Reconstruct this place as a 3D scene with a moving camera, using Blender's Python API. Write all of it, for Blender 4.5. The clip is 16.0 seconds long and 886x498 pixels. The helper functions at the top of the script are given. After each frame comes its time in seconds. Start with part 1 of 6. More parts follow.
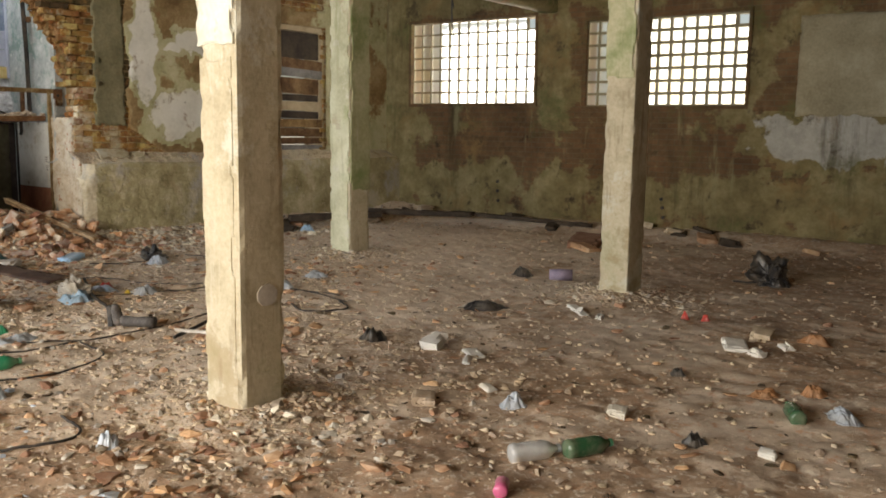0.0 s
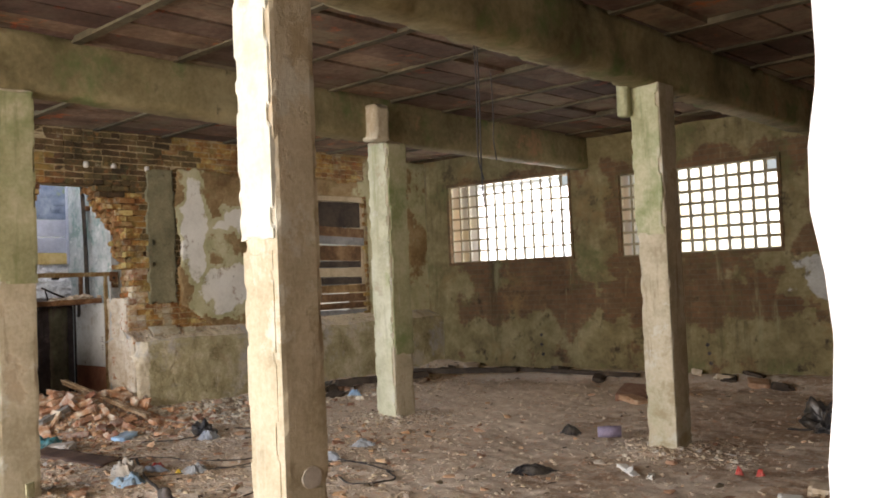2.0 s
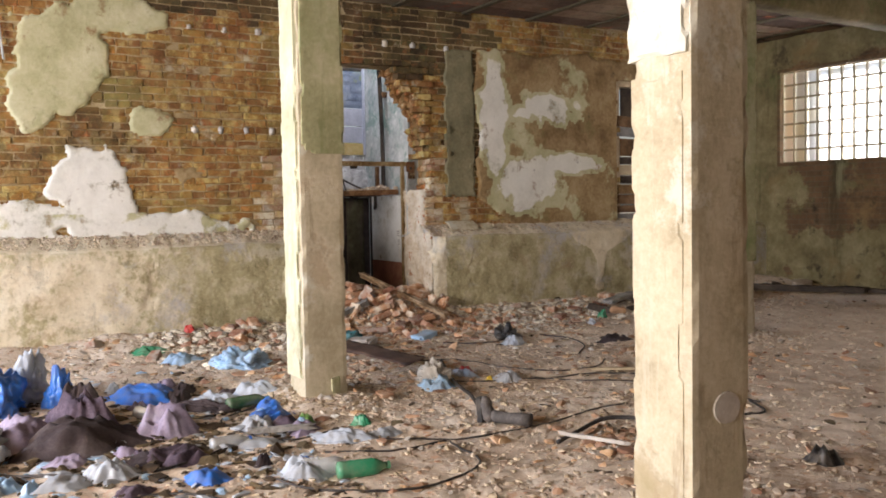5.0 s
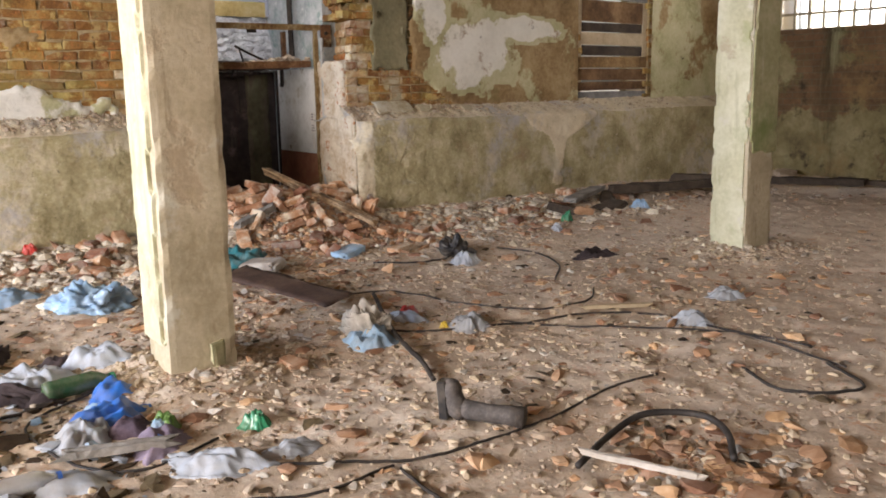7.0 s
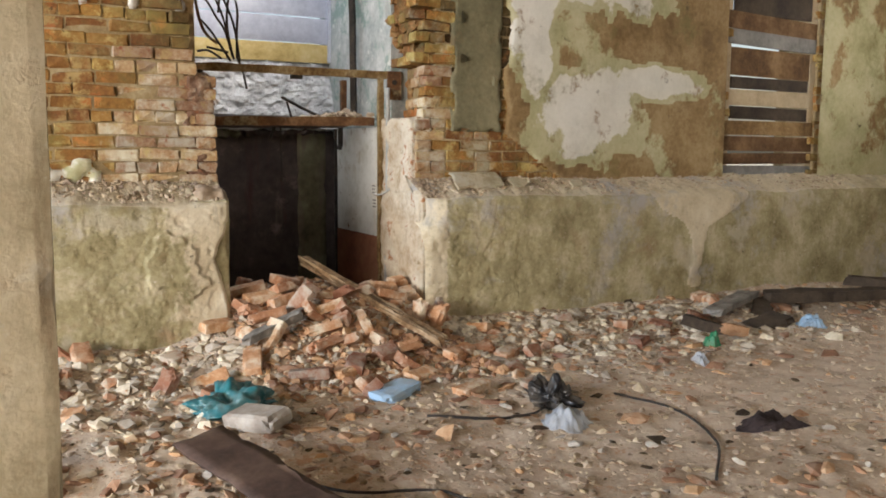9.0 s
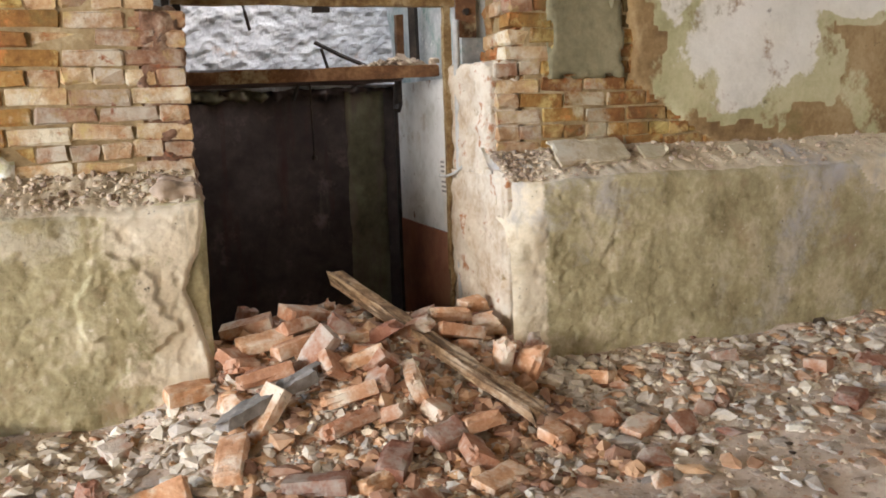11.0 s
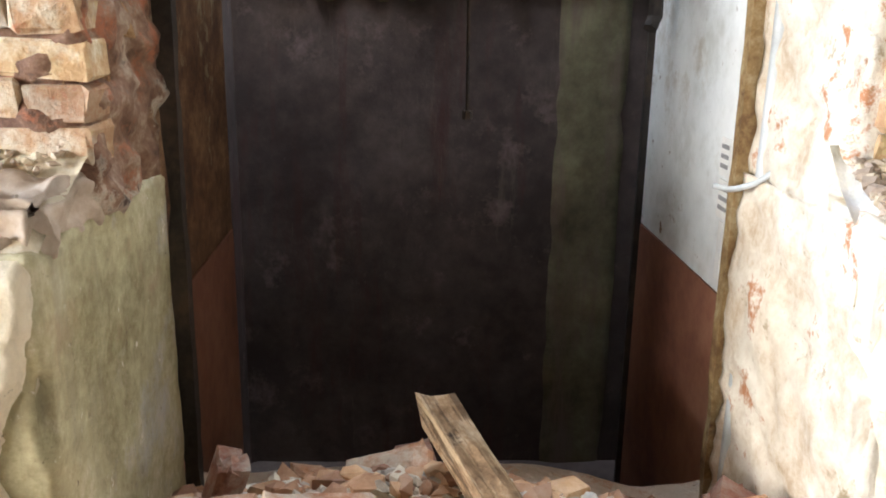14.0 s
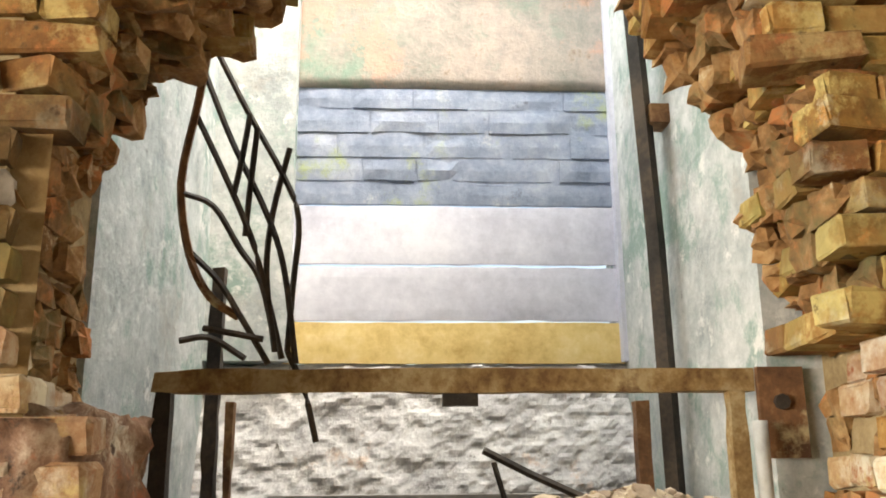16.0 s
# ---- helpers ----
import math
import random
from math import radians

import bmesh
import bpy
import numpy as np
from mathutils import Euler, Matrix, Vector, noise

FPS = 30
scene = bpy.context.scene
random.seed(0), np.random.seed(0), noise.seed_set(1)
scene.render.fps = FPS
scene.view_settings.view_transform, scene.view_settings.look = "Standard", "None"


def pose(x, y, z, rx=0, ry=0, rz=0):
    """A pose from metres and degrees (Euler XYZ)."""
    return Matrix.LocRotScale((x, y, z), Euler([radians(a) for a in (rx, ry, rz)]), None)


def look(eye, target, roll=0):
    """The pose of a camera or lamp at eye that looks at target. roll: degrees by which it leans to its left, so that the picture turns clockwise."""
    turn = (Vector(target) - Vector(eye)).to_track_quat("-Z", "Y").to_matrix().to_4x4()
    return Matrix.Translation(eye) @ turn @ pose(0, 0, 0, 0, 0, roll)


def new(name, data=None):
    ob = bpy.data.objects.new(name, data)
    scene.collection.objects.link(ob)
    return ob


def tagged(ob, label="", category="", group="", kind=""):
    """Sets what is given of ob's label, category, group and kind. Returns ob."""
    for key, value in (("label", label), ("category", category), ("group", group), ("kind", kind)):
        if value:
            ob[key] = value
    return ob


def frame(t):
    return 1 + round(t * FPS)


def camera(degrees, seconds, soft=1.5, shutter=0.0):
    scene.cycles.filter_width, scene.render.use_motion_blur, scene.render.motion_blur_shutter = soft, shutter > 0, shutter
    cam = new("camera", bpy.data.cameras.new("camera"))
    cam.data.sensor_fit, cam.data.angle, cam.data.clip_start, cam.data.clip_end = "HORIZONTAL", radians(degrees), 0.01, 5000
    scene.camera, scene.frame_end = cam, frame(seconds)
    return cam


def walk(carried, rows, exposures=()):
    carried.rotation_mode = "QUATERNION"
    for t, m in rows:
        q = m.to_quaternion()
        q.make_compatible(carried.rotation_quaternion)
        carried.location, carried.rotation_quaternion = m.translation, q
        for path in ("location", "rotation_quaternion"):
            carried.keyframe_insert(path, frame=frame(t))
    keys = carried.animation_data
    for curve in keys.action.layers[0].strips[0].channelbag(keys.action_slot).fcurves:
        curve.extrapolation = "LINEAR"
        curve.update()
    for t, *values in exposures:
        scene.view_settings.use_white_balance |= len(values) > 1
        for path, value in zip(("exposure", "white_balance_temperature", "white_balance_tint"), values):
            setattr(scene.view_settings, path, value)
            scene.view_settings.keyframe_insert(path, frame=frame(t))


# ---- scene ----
cam = camera(53.8, 16.0, soft=1.8)
METRES, EYE, TILT, LEAN, TURN = 11.9, 1.5, 0.0, 0.0, 39.7
ROWS = [
    (0.0, 0.0, 0.0, 0.0, 0.11, -7.73, -0.82),
    (0.5, 0.0024, -0.0042, 0.0039, -0.63, -4.03, 2.14),
    (1.0, 0.004, -0.0094, 0.0084, 2.16, -1.12, 1.26),
    (1.5, 0.0047, -0.0104, 0.0125, 2.49, 0.47, 1.96),
    (2.0, 0.0062, -0.0116, 0.0128, 3.06, 2.08, 2.5),
    (2.5, 0.0046, -0.0122, 0.0152, 5.64, 1.48, 2.87),
    (3.0, 0.0027, -0.0063, 0.0149, 11.93, -0.97, 2.27),
    (3.5, -0.0034, 0.0063, 0.01, 21.12, -4.33, 0.55),
    (4.0, -0.0232, 0.0339, 0.0013, 20.48, -2.0, 1.18),
    (6.5, -0.1254, 0.2318, -0.0144, 17.39, -7.98, 0.11),
    (7.0, -0.1401, 0.2791, -0.0141, 15.08, -10.6, 1.02),
    (7.5, -0.151, 0.3274, -0.0131, 19.77, -13.31, -0.17),
    (8.0, -0.1643, 0.3779, -0.0147, 18.64, -11.12, -1.57),
    (8.5, -0.1759, 0.4249, -0.015, 21.38, -8.15, 0.42),
    (9.0, -0.1893, 0.4746, -0.0119, 22.04, -6.5, -0.42),
    (9.5, -0.2046, 0.5184, -0.0094, 23.8, -6.34, 1.78),
    (12.0, -0.2864, 0.7369, -0.0115, 38.35, -12.64, -0.63),
    (12.5, -0.3093, 0.7781, -0.0128, 44.49, -14.31, -1.7),
    (13.0, -0.3346, 0.8131, -0.0149, 45.58, -17.29, -2.08),
    (13.5, -0.3536, 0.8352, -0.0149, 46.15, -19.67, -0.91),
    (14.0, -0.3607, 0.8474, -0.0077, 48.24, -15.3, -0.97),
    (14.5, -0.3623, 0.8487, 0.0009, 47.95, -6.54, -0.19),
    (15.0, -0.3621, 0.8476, 0.0086, 47.44, 0.67, 0.08),
    (15.5, -0.361, 0.8461, 0.0148, 47.39, 7.57, -0.09),
    (16.0, -0.3592, 0.8445, 0.0203, 47.28, 14.1, 0.43),
]
walk(cam, [(t, pose(0, 0, EYE, TILT, LEAN, TURN) @ pose(METRES * x, METRES * y, METRES * z, 90 + pitch, roll, yaw)) for t, x, y, z, yaw, pitch, roll in ROWS],
     exposures=((0.0, 0.22, 7000, 12), (1.0, 0.40, 6600, 14), (2.5, 0.36, 6600, 18), (3.5, 0.32, 5950, 18), (4.0, 0.33, 6450, 19), (6.5, 0.45, 6600, 20), (8.0, 0.62, 6750, 18), (9.0, 0.76, 6700, 14), (12.0, 1.15, 6200, 18), (12.5, 1.2, 6050, 16), (13.5, 1.5, 5800, 14), (14.0, 1.9, 5850, 12), (14.5, 2.4, 6000, 13), (15.0, 2.2, 6200, 14), (15.5, 1.9, 6500, 13), (16.0, 1.28, 7600, 12)))
import itertools

# ---- world, sun, exposure ----
world = bpy.data.worlds.new("world")
scene.world = world
world.use_nodes = True
_nt = world.node_tree
_sky = _nt.nodes.new("ShaderNodeTexSky")
_sky.sky_type = "NISHITA"
_sky.sun_disc = False
_sky.sun_elevation = radians(58)
_sky.sun_rotation = radians(60)
_sky.air_density, _sky.dust_density, _sky.ozone_density = 1.2, 4.0, 1.0
_bg = _nt.nodes["Background"]
_bg.inputs["Strength"].default_value = 0.15
_nt.links.new(_sky.outputs["Color"], _bg.inputs["Color"])

sun_data = bpy.data.lights.new("sun", "SUN")
sun_data.energy, sun_data.angle, sun_data.color = 1.2, radians(25), (1.0, 0.95, 0.88)
sun = new("sun", sun_data)
_az, _el = radians(60), radians(58)
sun.matrix_world = look((0, 0, 30), (-math.sin(_az) * math.cos(_el), -math.cos(_az) * math.cos(_el), 30 - math.sin(_el)))

# daylight that enters by the open south bays and the open shaft
def sky_panel(name, place, target, w, h, power, colour):
    data = bpy.data.lights.new(name, "AREA")
    data.shape, data.size, data.size_y, data.energy, data.color = "RECTANGLE", w, h, power, colour
    ob = new(name, data)
    ob.matrix_world = look(place, target)
    return ob

for _x, _p in ((-9.6, 450), (-5.7, 560), (-2.0, 460)):
    sky_panel("bay_daylight", (_x, -5.75, 2.45), (_x, 0, 0.4), 3.3, 1.9, _p, (0.56, 0.75, 1.0) if _x < -8 else (1.0, 0.96, 0.88))

sky_panel("shaft_daylight", (-12.6, 5.1, 5.35), (-12.6, 5.1, 0), 1.2, 1.6, 72, (0.90, 0.95, 1.0))
sky_panel("window_daylight", (-9.53, 12.95, 2.68), (-9.45, 0, 2.5), 2.5, 1.35, 75, (1.0, 1.0, 0.98))
sky_panel("window_daylight", (-6.05, 13.25, 2.62), (-5.97, 0, 2.5), 2.5, 1.35, 40, (1.0, 0.95, 0.82))

# ---- materials ----
def links(m):
    return m.node_tree.nodes, m.node_tree.links.new

def noise_node(n, link, coord, scale, detail=6, rough=0.6, kind="ShaderNodeTexNoise"):
    t = n.new(kind)
    t.inputs["Scale"].default_value = scale
    t.inputs["Detail"].default_value = detail
    t.inputs["Roughness"].default_value = rough
    link(coord, t.inputs["Vector"])
    return t.outputs["Fac"] if "Fac" in t.outputs else t.outputs[0]

def ramp(n, link, fac, stops):
    r = n.new("ShaderNodeValToRGB")
    e = r.color_ramp.elements
    while len(e) < len(stops):
        e.new(0.5)
    for item, (p, c) in zip(e, stops):
        item.position = p
        item.color = (*c, 1) if len(c) == 3 else c
    link(fac, r.inputs["Fac"])
    return r.outputs["Color"]

def mixc(n, link, fac, a, b, mode="MIX"):
    m = n.new("ShaderNodeMix")
    m.data_type, m.blend_type = "RGBA", mode
    for src, i in ((fac, 0), (a, 6), (b, 7)):
        if isinstance(src, (int, float)):
            m.inputs[i].default_value = src
        elif isinstance(src, tuple):
            m.inputs[i].default_value = (*src, 1)
        else:
            link(src, m.inputs[i])
    return m.outputs[2]

def surface(name, low, mid, high, big=1.2, fine=18, rough=0.9, bump=0.4, stains=(), metal=0.0, local=False, vary=0.0, tone=None, depth=0.02, bricks=None, streaks=(), peel=()):
    """Two-scale surface; stains: (colour, scale, from, to); tone: colours shown by the mesh's own 'tone' value."""
    m = bpy.data.materials.new(name)
    m.use_nodes = True
    n, link = links(m)
    b = n["Principled BSDF"]
    if local:
        base = n.new("ShaderNodeTexCoord").outputs["Object"]
        own = n.new("ShaderNodeObjectInfo")
        shift = n.new("ShaderNodeVectorMath")
        shift.operation = "MULTIPLY_ADD"
        link(own.outputs["Random"], shift.inputs[0])
        shift.inputs[1].default_value = (9.0, 5.0, 7.0)
        link(base, shift.inputs[2])
        coord = shift.outputs[0]
    else:
        coord = n.new("ShaderNodeNewGeometry").outputs["Position"]
    a = noise_node(n, link, coord, big, 8, 0.65)
    f = noise_node(n, link, coord, fine, 8, 0.7)
    both = n.new("ShaderNodeMath")
    both.operation = "MULTIPLY_ADD"
    link(f, both.inputs[0])
    both.inputs[1].default_value = 0.30
    half = n.new("ShaderNodeMath")
    half.operation = "MULTIPLY"
    link(a, half.inputs[0])
    half.inputs[1].default_value = 0.70
    link(half.outputs[0], both.inputs[2])
    col = ramp(n, link, both.outputs[0], [(0.38, low), (0.5, mid), (0.62, high)])
    if bricks:
        br = n.new("ShaderNodeTexBrick")
        br.inputs["Scale"].default_value = 1.0
        br.inputs["Brick Width"].default_value, br.inputs["Row Height"].default_value, br.inputs["Mortar Size"].default_value = 0.26, 0.083, 0.007
        br.inputs["Color1"].default_value, br.inputs["Color2"].default_value, br.inputs["Mortar"].default_value = (*bricks[0], 1), (*bricks[1], 1), (*bricks[2], 1)
        swap = n.new("ShaderNodeSeparateXYZ")
        link(coord, swap.inputs[0])
        join = n.new("ShaderNodeCombineXYZ")
        link(swap.outputs[0], join.inputs[0])
        link(swap.outputs[2], join.inputs[1])
        link(join.outputs[0], br.inputs["Vector"])
        col = mixc(n, link, 0.5, col, br.outputs["Color"])
    if tone:
        at = n.new("ShaderNodeAttribute")
        at.attribute_name = "tone"
        edge = noise_node(n, link, coord, 9, 8, 0.75)
        for level, shades in enumerate(tone):
            s = n.new("ShaderNodeMath")
            s.operation = "MULTIPLY_ADD"
            link(edge, s.inputs[0])
            s.inputs[1].default_value = 0.9
            link(at.outputs["Fac"], s.inputs[2])
            mr = n.new("ShaderNodeMapRange")
            mr.inputs["From Min"].default_value, mr.inputs["From Max"].default_value = level + 0.9, level + 1.02
            link(s.outputs[0], mr.inputs["Value"])
            other = ramp(n, link, both.outputs[0], [(0.36, shades[0]), (0.5, shades[1]), (0.66, shades[2])])
            col = mixc(n, link, mr.outputs[0], col, other)
    for colour, scale, lo, hi in stains:
        s = noise_node(n, link, coord, scale, 9, 0.72)
        mr = n.new("ShaderNodeMapRange")
        mr.inputs["From Min"].default_value, mr.inputs["From Max"].default_value = lo, hi
        link(s, mr.inputs["Value"])
        col = mixc(n, link, mr.outputs[0], col, colour)
    for colour, scale, lo, hi in streaks:
        mp = n.new("ShaderNodeMapping")
        mp.inputs["Scale"].default_value = (1, 0.08, 1) if local else (1, 1, 0.13)
        link(coord, mp.inputs["Vector"])
        s = noise_node(n, link, mp.outputs[0], scale, 7, 0.7)
        mr = n.new("ShaderNodeMapRange")
        mr.inputs["From Min"].default_value, mr.inputs["From Max"].default_value = lo, hi
        mr.inputs["To Max"].default_value = 0.75
        link(s, mr.inputs["Value"])
        col = mixc(n, link, mr.outputs[0], col, colour)
    relief = None
    for colour, scale, lo, hi in peel:
        s = noise_node(n, link, coord, scale, 10, 0.68)
        mr = n.new("ShaderNodeMapRange")
        mr.inputs["From Min"].default_value, mr.inputs["From Max"].default_value = lo, hi
        link(s, mr.inputs["Value"])
        col = mixc(n, link, mr.outputs[0], col, mixc(n, link, 0.45, colour, col))
        relief = mr.outputs[0]
    if vary:
        info = n.new("ShaderNodeObjectInfo")
        geo = n.new("ShaderNodeNewGeometry")
        add = n.new("ShaderNodeMath")
        add.operation = "ADD"
        link(info.outputs["Random"], add.inputs[0])
        link(geo.outputs["Random Per Island"], add.inputs[1])
        fr = n.new("ShaderNodeMath")
        fr.operation = "FRACT"
        link(add.outputs[0], fr.inputs[0])
        mr = n.new("ShaderNodeMapRange")
        mr.inputs["To Min"].default_value, mr.inputs["To Max"].default_value = 1 - vary, 1 + vary * 0.7
        link(fr.outputs[0], mr.inputs["Value"])
        hsv = n.new("ShaderNodeHueSaturation")
        link(mr.outputs[0], hsv.inputs["Value"])
        hr = n.new("ShaderNodeMapRange")
        hr.inputs["To Min"].default_value, hr.inputs["To Max"].default_value = 0.492, 0.516
        link(fr.outputs[0], hr.inputs["Value"])
        link(hr.outputs[0], hsv.inputs["Hue"])
        link(col, hsv.inputs["Color"])
        col = hsv.outputs["Color"]
    link(col, b.inputs["Base Color"])
    b.inputs["Roughness"].default_value = rough
    b.inputs["Metallic"].default_value = metal
    b.inputs["Specular IOR Level"].default_value = 0.3
    if bump:
        bp = n.new("ShaderNodeBump")
        bp.inputs["Strength"].default_value = bump
        bp.inputs["Distance"].default_value = depth
        link(both.outputs[0], bp.inputs["Height"])
        link(bp.outputs[0], b.inputs["Normal"])
        if relief:
            b2 = n.new("ShaderNodeBump")
            b2.invert = True
            b2.inputs["Strength"].default_value, b2.inputs["Distance"].default_value = 0.5, 0.008
            link(relief, b2.inputs["Height"])
            link(bp.outputs[0], b2.inputs["Normal"])
            link(b2.outputs[0], b.inputs["Normal"])
    return m

def plastic(name, colour, rough=0.35, clear=0.0):
    m = bpy.data.materials.new(name)
    m.use_nodes = True
    n, link = links(m)
    b = n["Principled BSDF"]
    coord = n.new("ShaderNodeTexCoord").outputs["Object"]
    f = noise_node(n, link, coord, 9, 6, 0.65)
    dirt = tuple(0.55 * c + 0.45 * d for c, d in zip(colour, (0.30, 0.25, 0.19)))
    link(ramp(n, link, f, [(0.42, colour), (0.72, dirt)]), b.inputs["Base Color"])
    b.inputs["Roughness"].default_value = rough
    b.inputs["Transmission Weight"].default_value = clear
    bp = n.new("ShaderNodeBump")
    bp.inputs["Strength"].default_value, bp.inputs["Distance"].default_value = 0.35, 0.01
    link(noise_node(n, link, coord, 22, 4, 0.6), bp.inputs["Height"])
    link(bp.outputs[0], b.inputs["Normal"])
    return m

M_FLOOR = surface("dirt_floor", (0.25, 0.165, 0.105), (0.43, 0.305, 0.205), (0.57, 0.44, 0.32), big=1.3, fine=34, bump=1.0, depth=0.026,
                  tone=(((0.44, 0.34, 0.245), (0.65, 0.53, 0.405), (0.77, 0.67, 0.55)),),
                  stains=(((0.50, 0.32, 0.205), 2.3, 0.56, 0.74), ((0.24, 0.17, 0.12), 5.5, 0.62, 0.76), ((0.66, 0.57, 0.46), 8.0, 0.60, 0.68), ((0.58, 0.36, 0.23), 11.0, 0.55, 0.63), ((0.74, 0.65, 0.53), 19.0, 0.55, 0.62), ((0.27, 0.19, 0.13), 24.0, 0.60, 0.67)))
# For the unseen walls only; dark so that they bounce little light.
M_SHADE = surface("low_bounce_plaster", (0.07, 0.055, 0.035), (0.13, 0.105, 0.065), (0.20, 0.165, 0.105), big=1.5, fine=20, bump=0.4)
M_GROUND = surface("outside_ground", (0.24, 0.23, 0.16), (0.36, 0.33, 0.24), (0.46, 0.42, 0.32), big=0.3, fine=6)
M_BRICK = surface("old_brick", (0.15, 0.063, 0.019), (0.29, 0.13, 0.038), (0.40, 0.225, 0.082), big=4, fine=40, bump=0.8, vary=0.26,
                  stains=(((0.50, 0.35, 0.14), 5.5, 0.51, 0.60), ((0.46, 0.17, 0.055), 7.0, 0.56, 0.63), ((0.50, 0.43, 0.30), 3.1, 0.56, 0.66), ((0.21, 0.165, 0.055), 1.3, 0.48, 0.66), ((0.06, 0.042, 0.018), 0.8, 0.55, 0.70), ((0.10, 0.06, 0.025), 16.0, 0.60, 0.68)))
M_BRICK_SOOT = surface("sooty_brick", (0.045, 0.032, 0.015), (0.10, 0.065, 0.028), (0.19, 0.115, 0.05), big=3, fine=40, bump=0.8, vary=0.35,
                       stains=(((0.26, 0.12, 0.045), 3.2, 0.56, 0.64), ((0.10, 0.105, 0.045), 1.8, 0.54, 0.66), ((0.36, 0.31, 0.21), 6.0, 0.63, 0.69)))
M_BRICK_LIMED = surface("limewashed_wall_brick", (0.30, 0.15, 0.075), (0.43, 0.255, 0.14), (0.54, 0.40, 0.25), big=5, fine=40, bump=0.9, vary=0.28,
                        stains=(((0.62, 0.55, 0.42), 4.0, 0.47, 0.60), ((0.50, 0.36, 0.16), 7.0, 0.54, 0.64), ((0.36, 0.13, 0.06), 9.0, 0.60, 0.66)))
M_CORE = surface("broken_brick_core", (0.13, 0.065, 0.022), (0.28, 0.145, 0.055), (0.44, 0.28, 0.13), big=7, fine=40, bump=1.0,
                 stains=(((0.40, 0.15, 0.05), 5.0, 0.54, 0.62), ((0.11, 0.10, 0.04), 2.0, 0.54, 0.66), ((0.52, 0.42, 0.26), 6.0, 0.60, 0.67)))
M_JAMB = surface("broken_brick_end", (0.10, 0.05, 0.03), (0.23, 0.13, 0.078), (0.43, 0.33, 0.235), big=7, fine=40, bump=1.0,
                 stains=(((0.62, 0.55, 0.43), 4.0, 0.57, 0.65), ((0.34, 0.125, 0.06), 6.0, 0.54, 0.62), ((0.08, 0.05, 0.035), 8.0, 0.60, 0.66)))
M_BRICK_LOOSE = surface("fallen_brick", (0.33, 0.14, 0.075), (0.47, 0.225, 0.13), (0.57, 0.37, 0.26), big=9, fine=60, bump=0.9, vary=0.46, local=True,
                        stains=(((0.62, 0.52, 0.41), 5, 0.47, 0.60), ((0.16, 0.09, 0.055), 14, 0.61, 0.70)))
M_MORTAR = surface("lime_mortar", (0.21, 0.145, 0.07), (0.35, 0.26, 0.135), (0.50, 0.41, 0.25), big=3, fine=34, bump=0.9)
M_PLASTER = surface("wall_plaster", (0.17, 0.105, 0.045), (0.30, 0.20, 0.09), (0.43, 0.32, 0.17), big=2.2, fine=25, bump=0.7,
                    tone=(((0.34, 0.32, 0.165), (0.49, 0.46, 0.265), (0.62, 0.58, 0.39)), ((0.62, 0.60, 0.52), (0.74, 0.72, 0.64), (0.82, 0.80, 0.72))),
                    stains=(((0.19, 0.19, 0.07), 1.7, 0.56, 0.72), ((0.27, 0.155, 0.07), 3.4, 0.58, 0.68), ((0.10, 0.075, 0.04), 5.0, 0.63, 0.70)))
M_DADO = surface("cement_dado", (0.24, 0.20, 0.10), (0.42, 0.365, 0.205), (0.61, 0.54, 0.365), big=2.6, fine=34, bump=0.9,
                 tone=(((0.50, 0.42, 0.27), (0.68, 0.59, 0.42), (0.80, 0.73, 0.57)),),
                 stains=(((0.28, 0.27, 0.145), 1.5, 0.58, 0.72), ((0.33, 0.23, 0.13), 2.7, 0.56, 0.72), ((0.46, 0.44, 0.42), 1.2, 0.54, 0.66), ((0.10, 0.085, 0.055), 9.0, 0.65, 0.70), ((0.16, 0.125, 0.07), 26.0, 0.63, 0.69), ((0.72, 0.66, 0.52), 19.0, 0.63, 0.69)),
                 streaks=(((0.27, 0.235, 0.15), 4.0, 0.58, 0.72),), peel=(((0.62, 0.55, 0.42), 1.5, 0.57, 0.63),))
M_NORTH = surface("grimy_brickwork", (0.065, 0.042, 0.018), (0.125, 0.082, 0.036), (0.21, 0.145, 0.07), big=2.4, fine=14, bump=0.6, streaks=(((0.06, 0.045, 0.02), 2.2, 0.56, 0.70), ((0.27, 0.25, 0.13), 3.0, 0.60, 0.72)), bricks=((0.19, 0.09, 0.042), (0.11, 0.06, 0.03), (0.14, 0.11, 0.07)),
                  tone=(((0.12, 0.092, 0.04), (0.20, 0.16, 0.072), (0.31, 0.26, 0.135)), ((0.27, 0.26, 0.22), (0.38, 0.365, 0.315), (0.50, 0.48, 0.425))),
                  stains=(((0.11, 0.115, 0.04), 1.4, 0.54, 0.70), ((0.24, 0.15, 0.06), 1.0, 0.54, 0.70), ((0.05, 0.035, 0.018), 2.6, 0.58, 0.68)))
M_COLUMN = surface("column_render", (0.37, 0.315, 0.205), (0.51, 0.445, 0.31), (0.62, 0.56, 0.42), big=2.2, fine=30, bump=0.6,
                   stains=(((0.58, 0.555, 0.45), 1.9, 0.56, 0.62), ((0.27, 0.28, 0.13), 1.1, 0.58, 0.74)),
                   streaks=(((0.24, 0.17, 0.10), 7.0, 0.58, 0.70), ((0.62, 0.58, 0.48), 4.0, 0.60, 0.72)), peel=(((0.36, 0.255, 0.15), 2.2, 0.56, 0.62),))
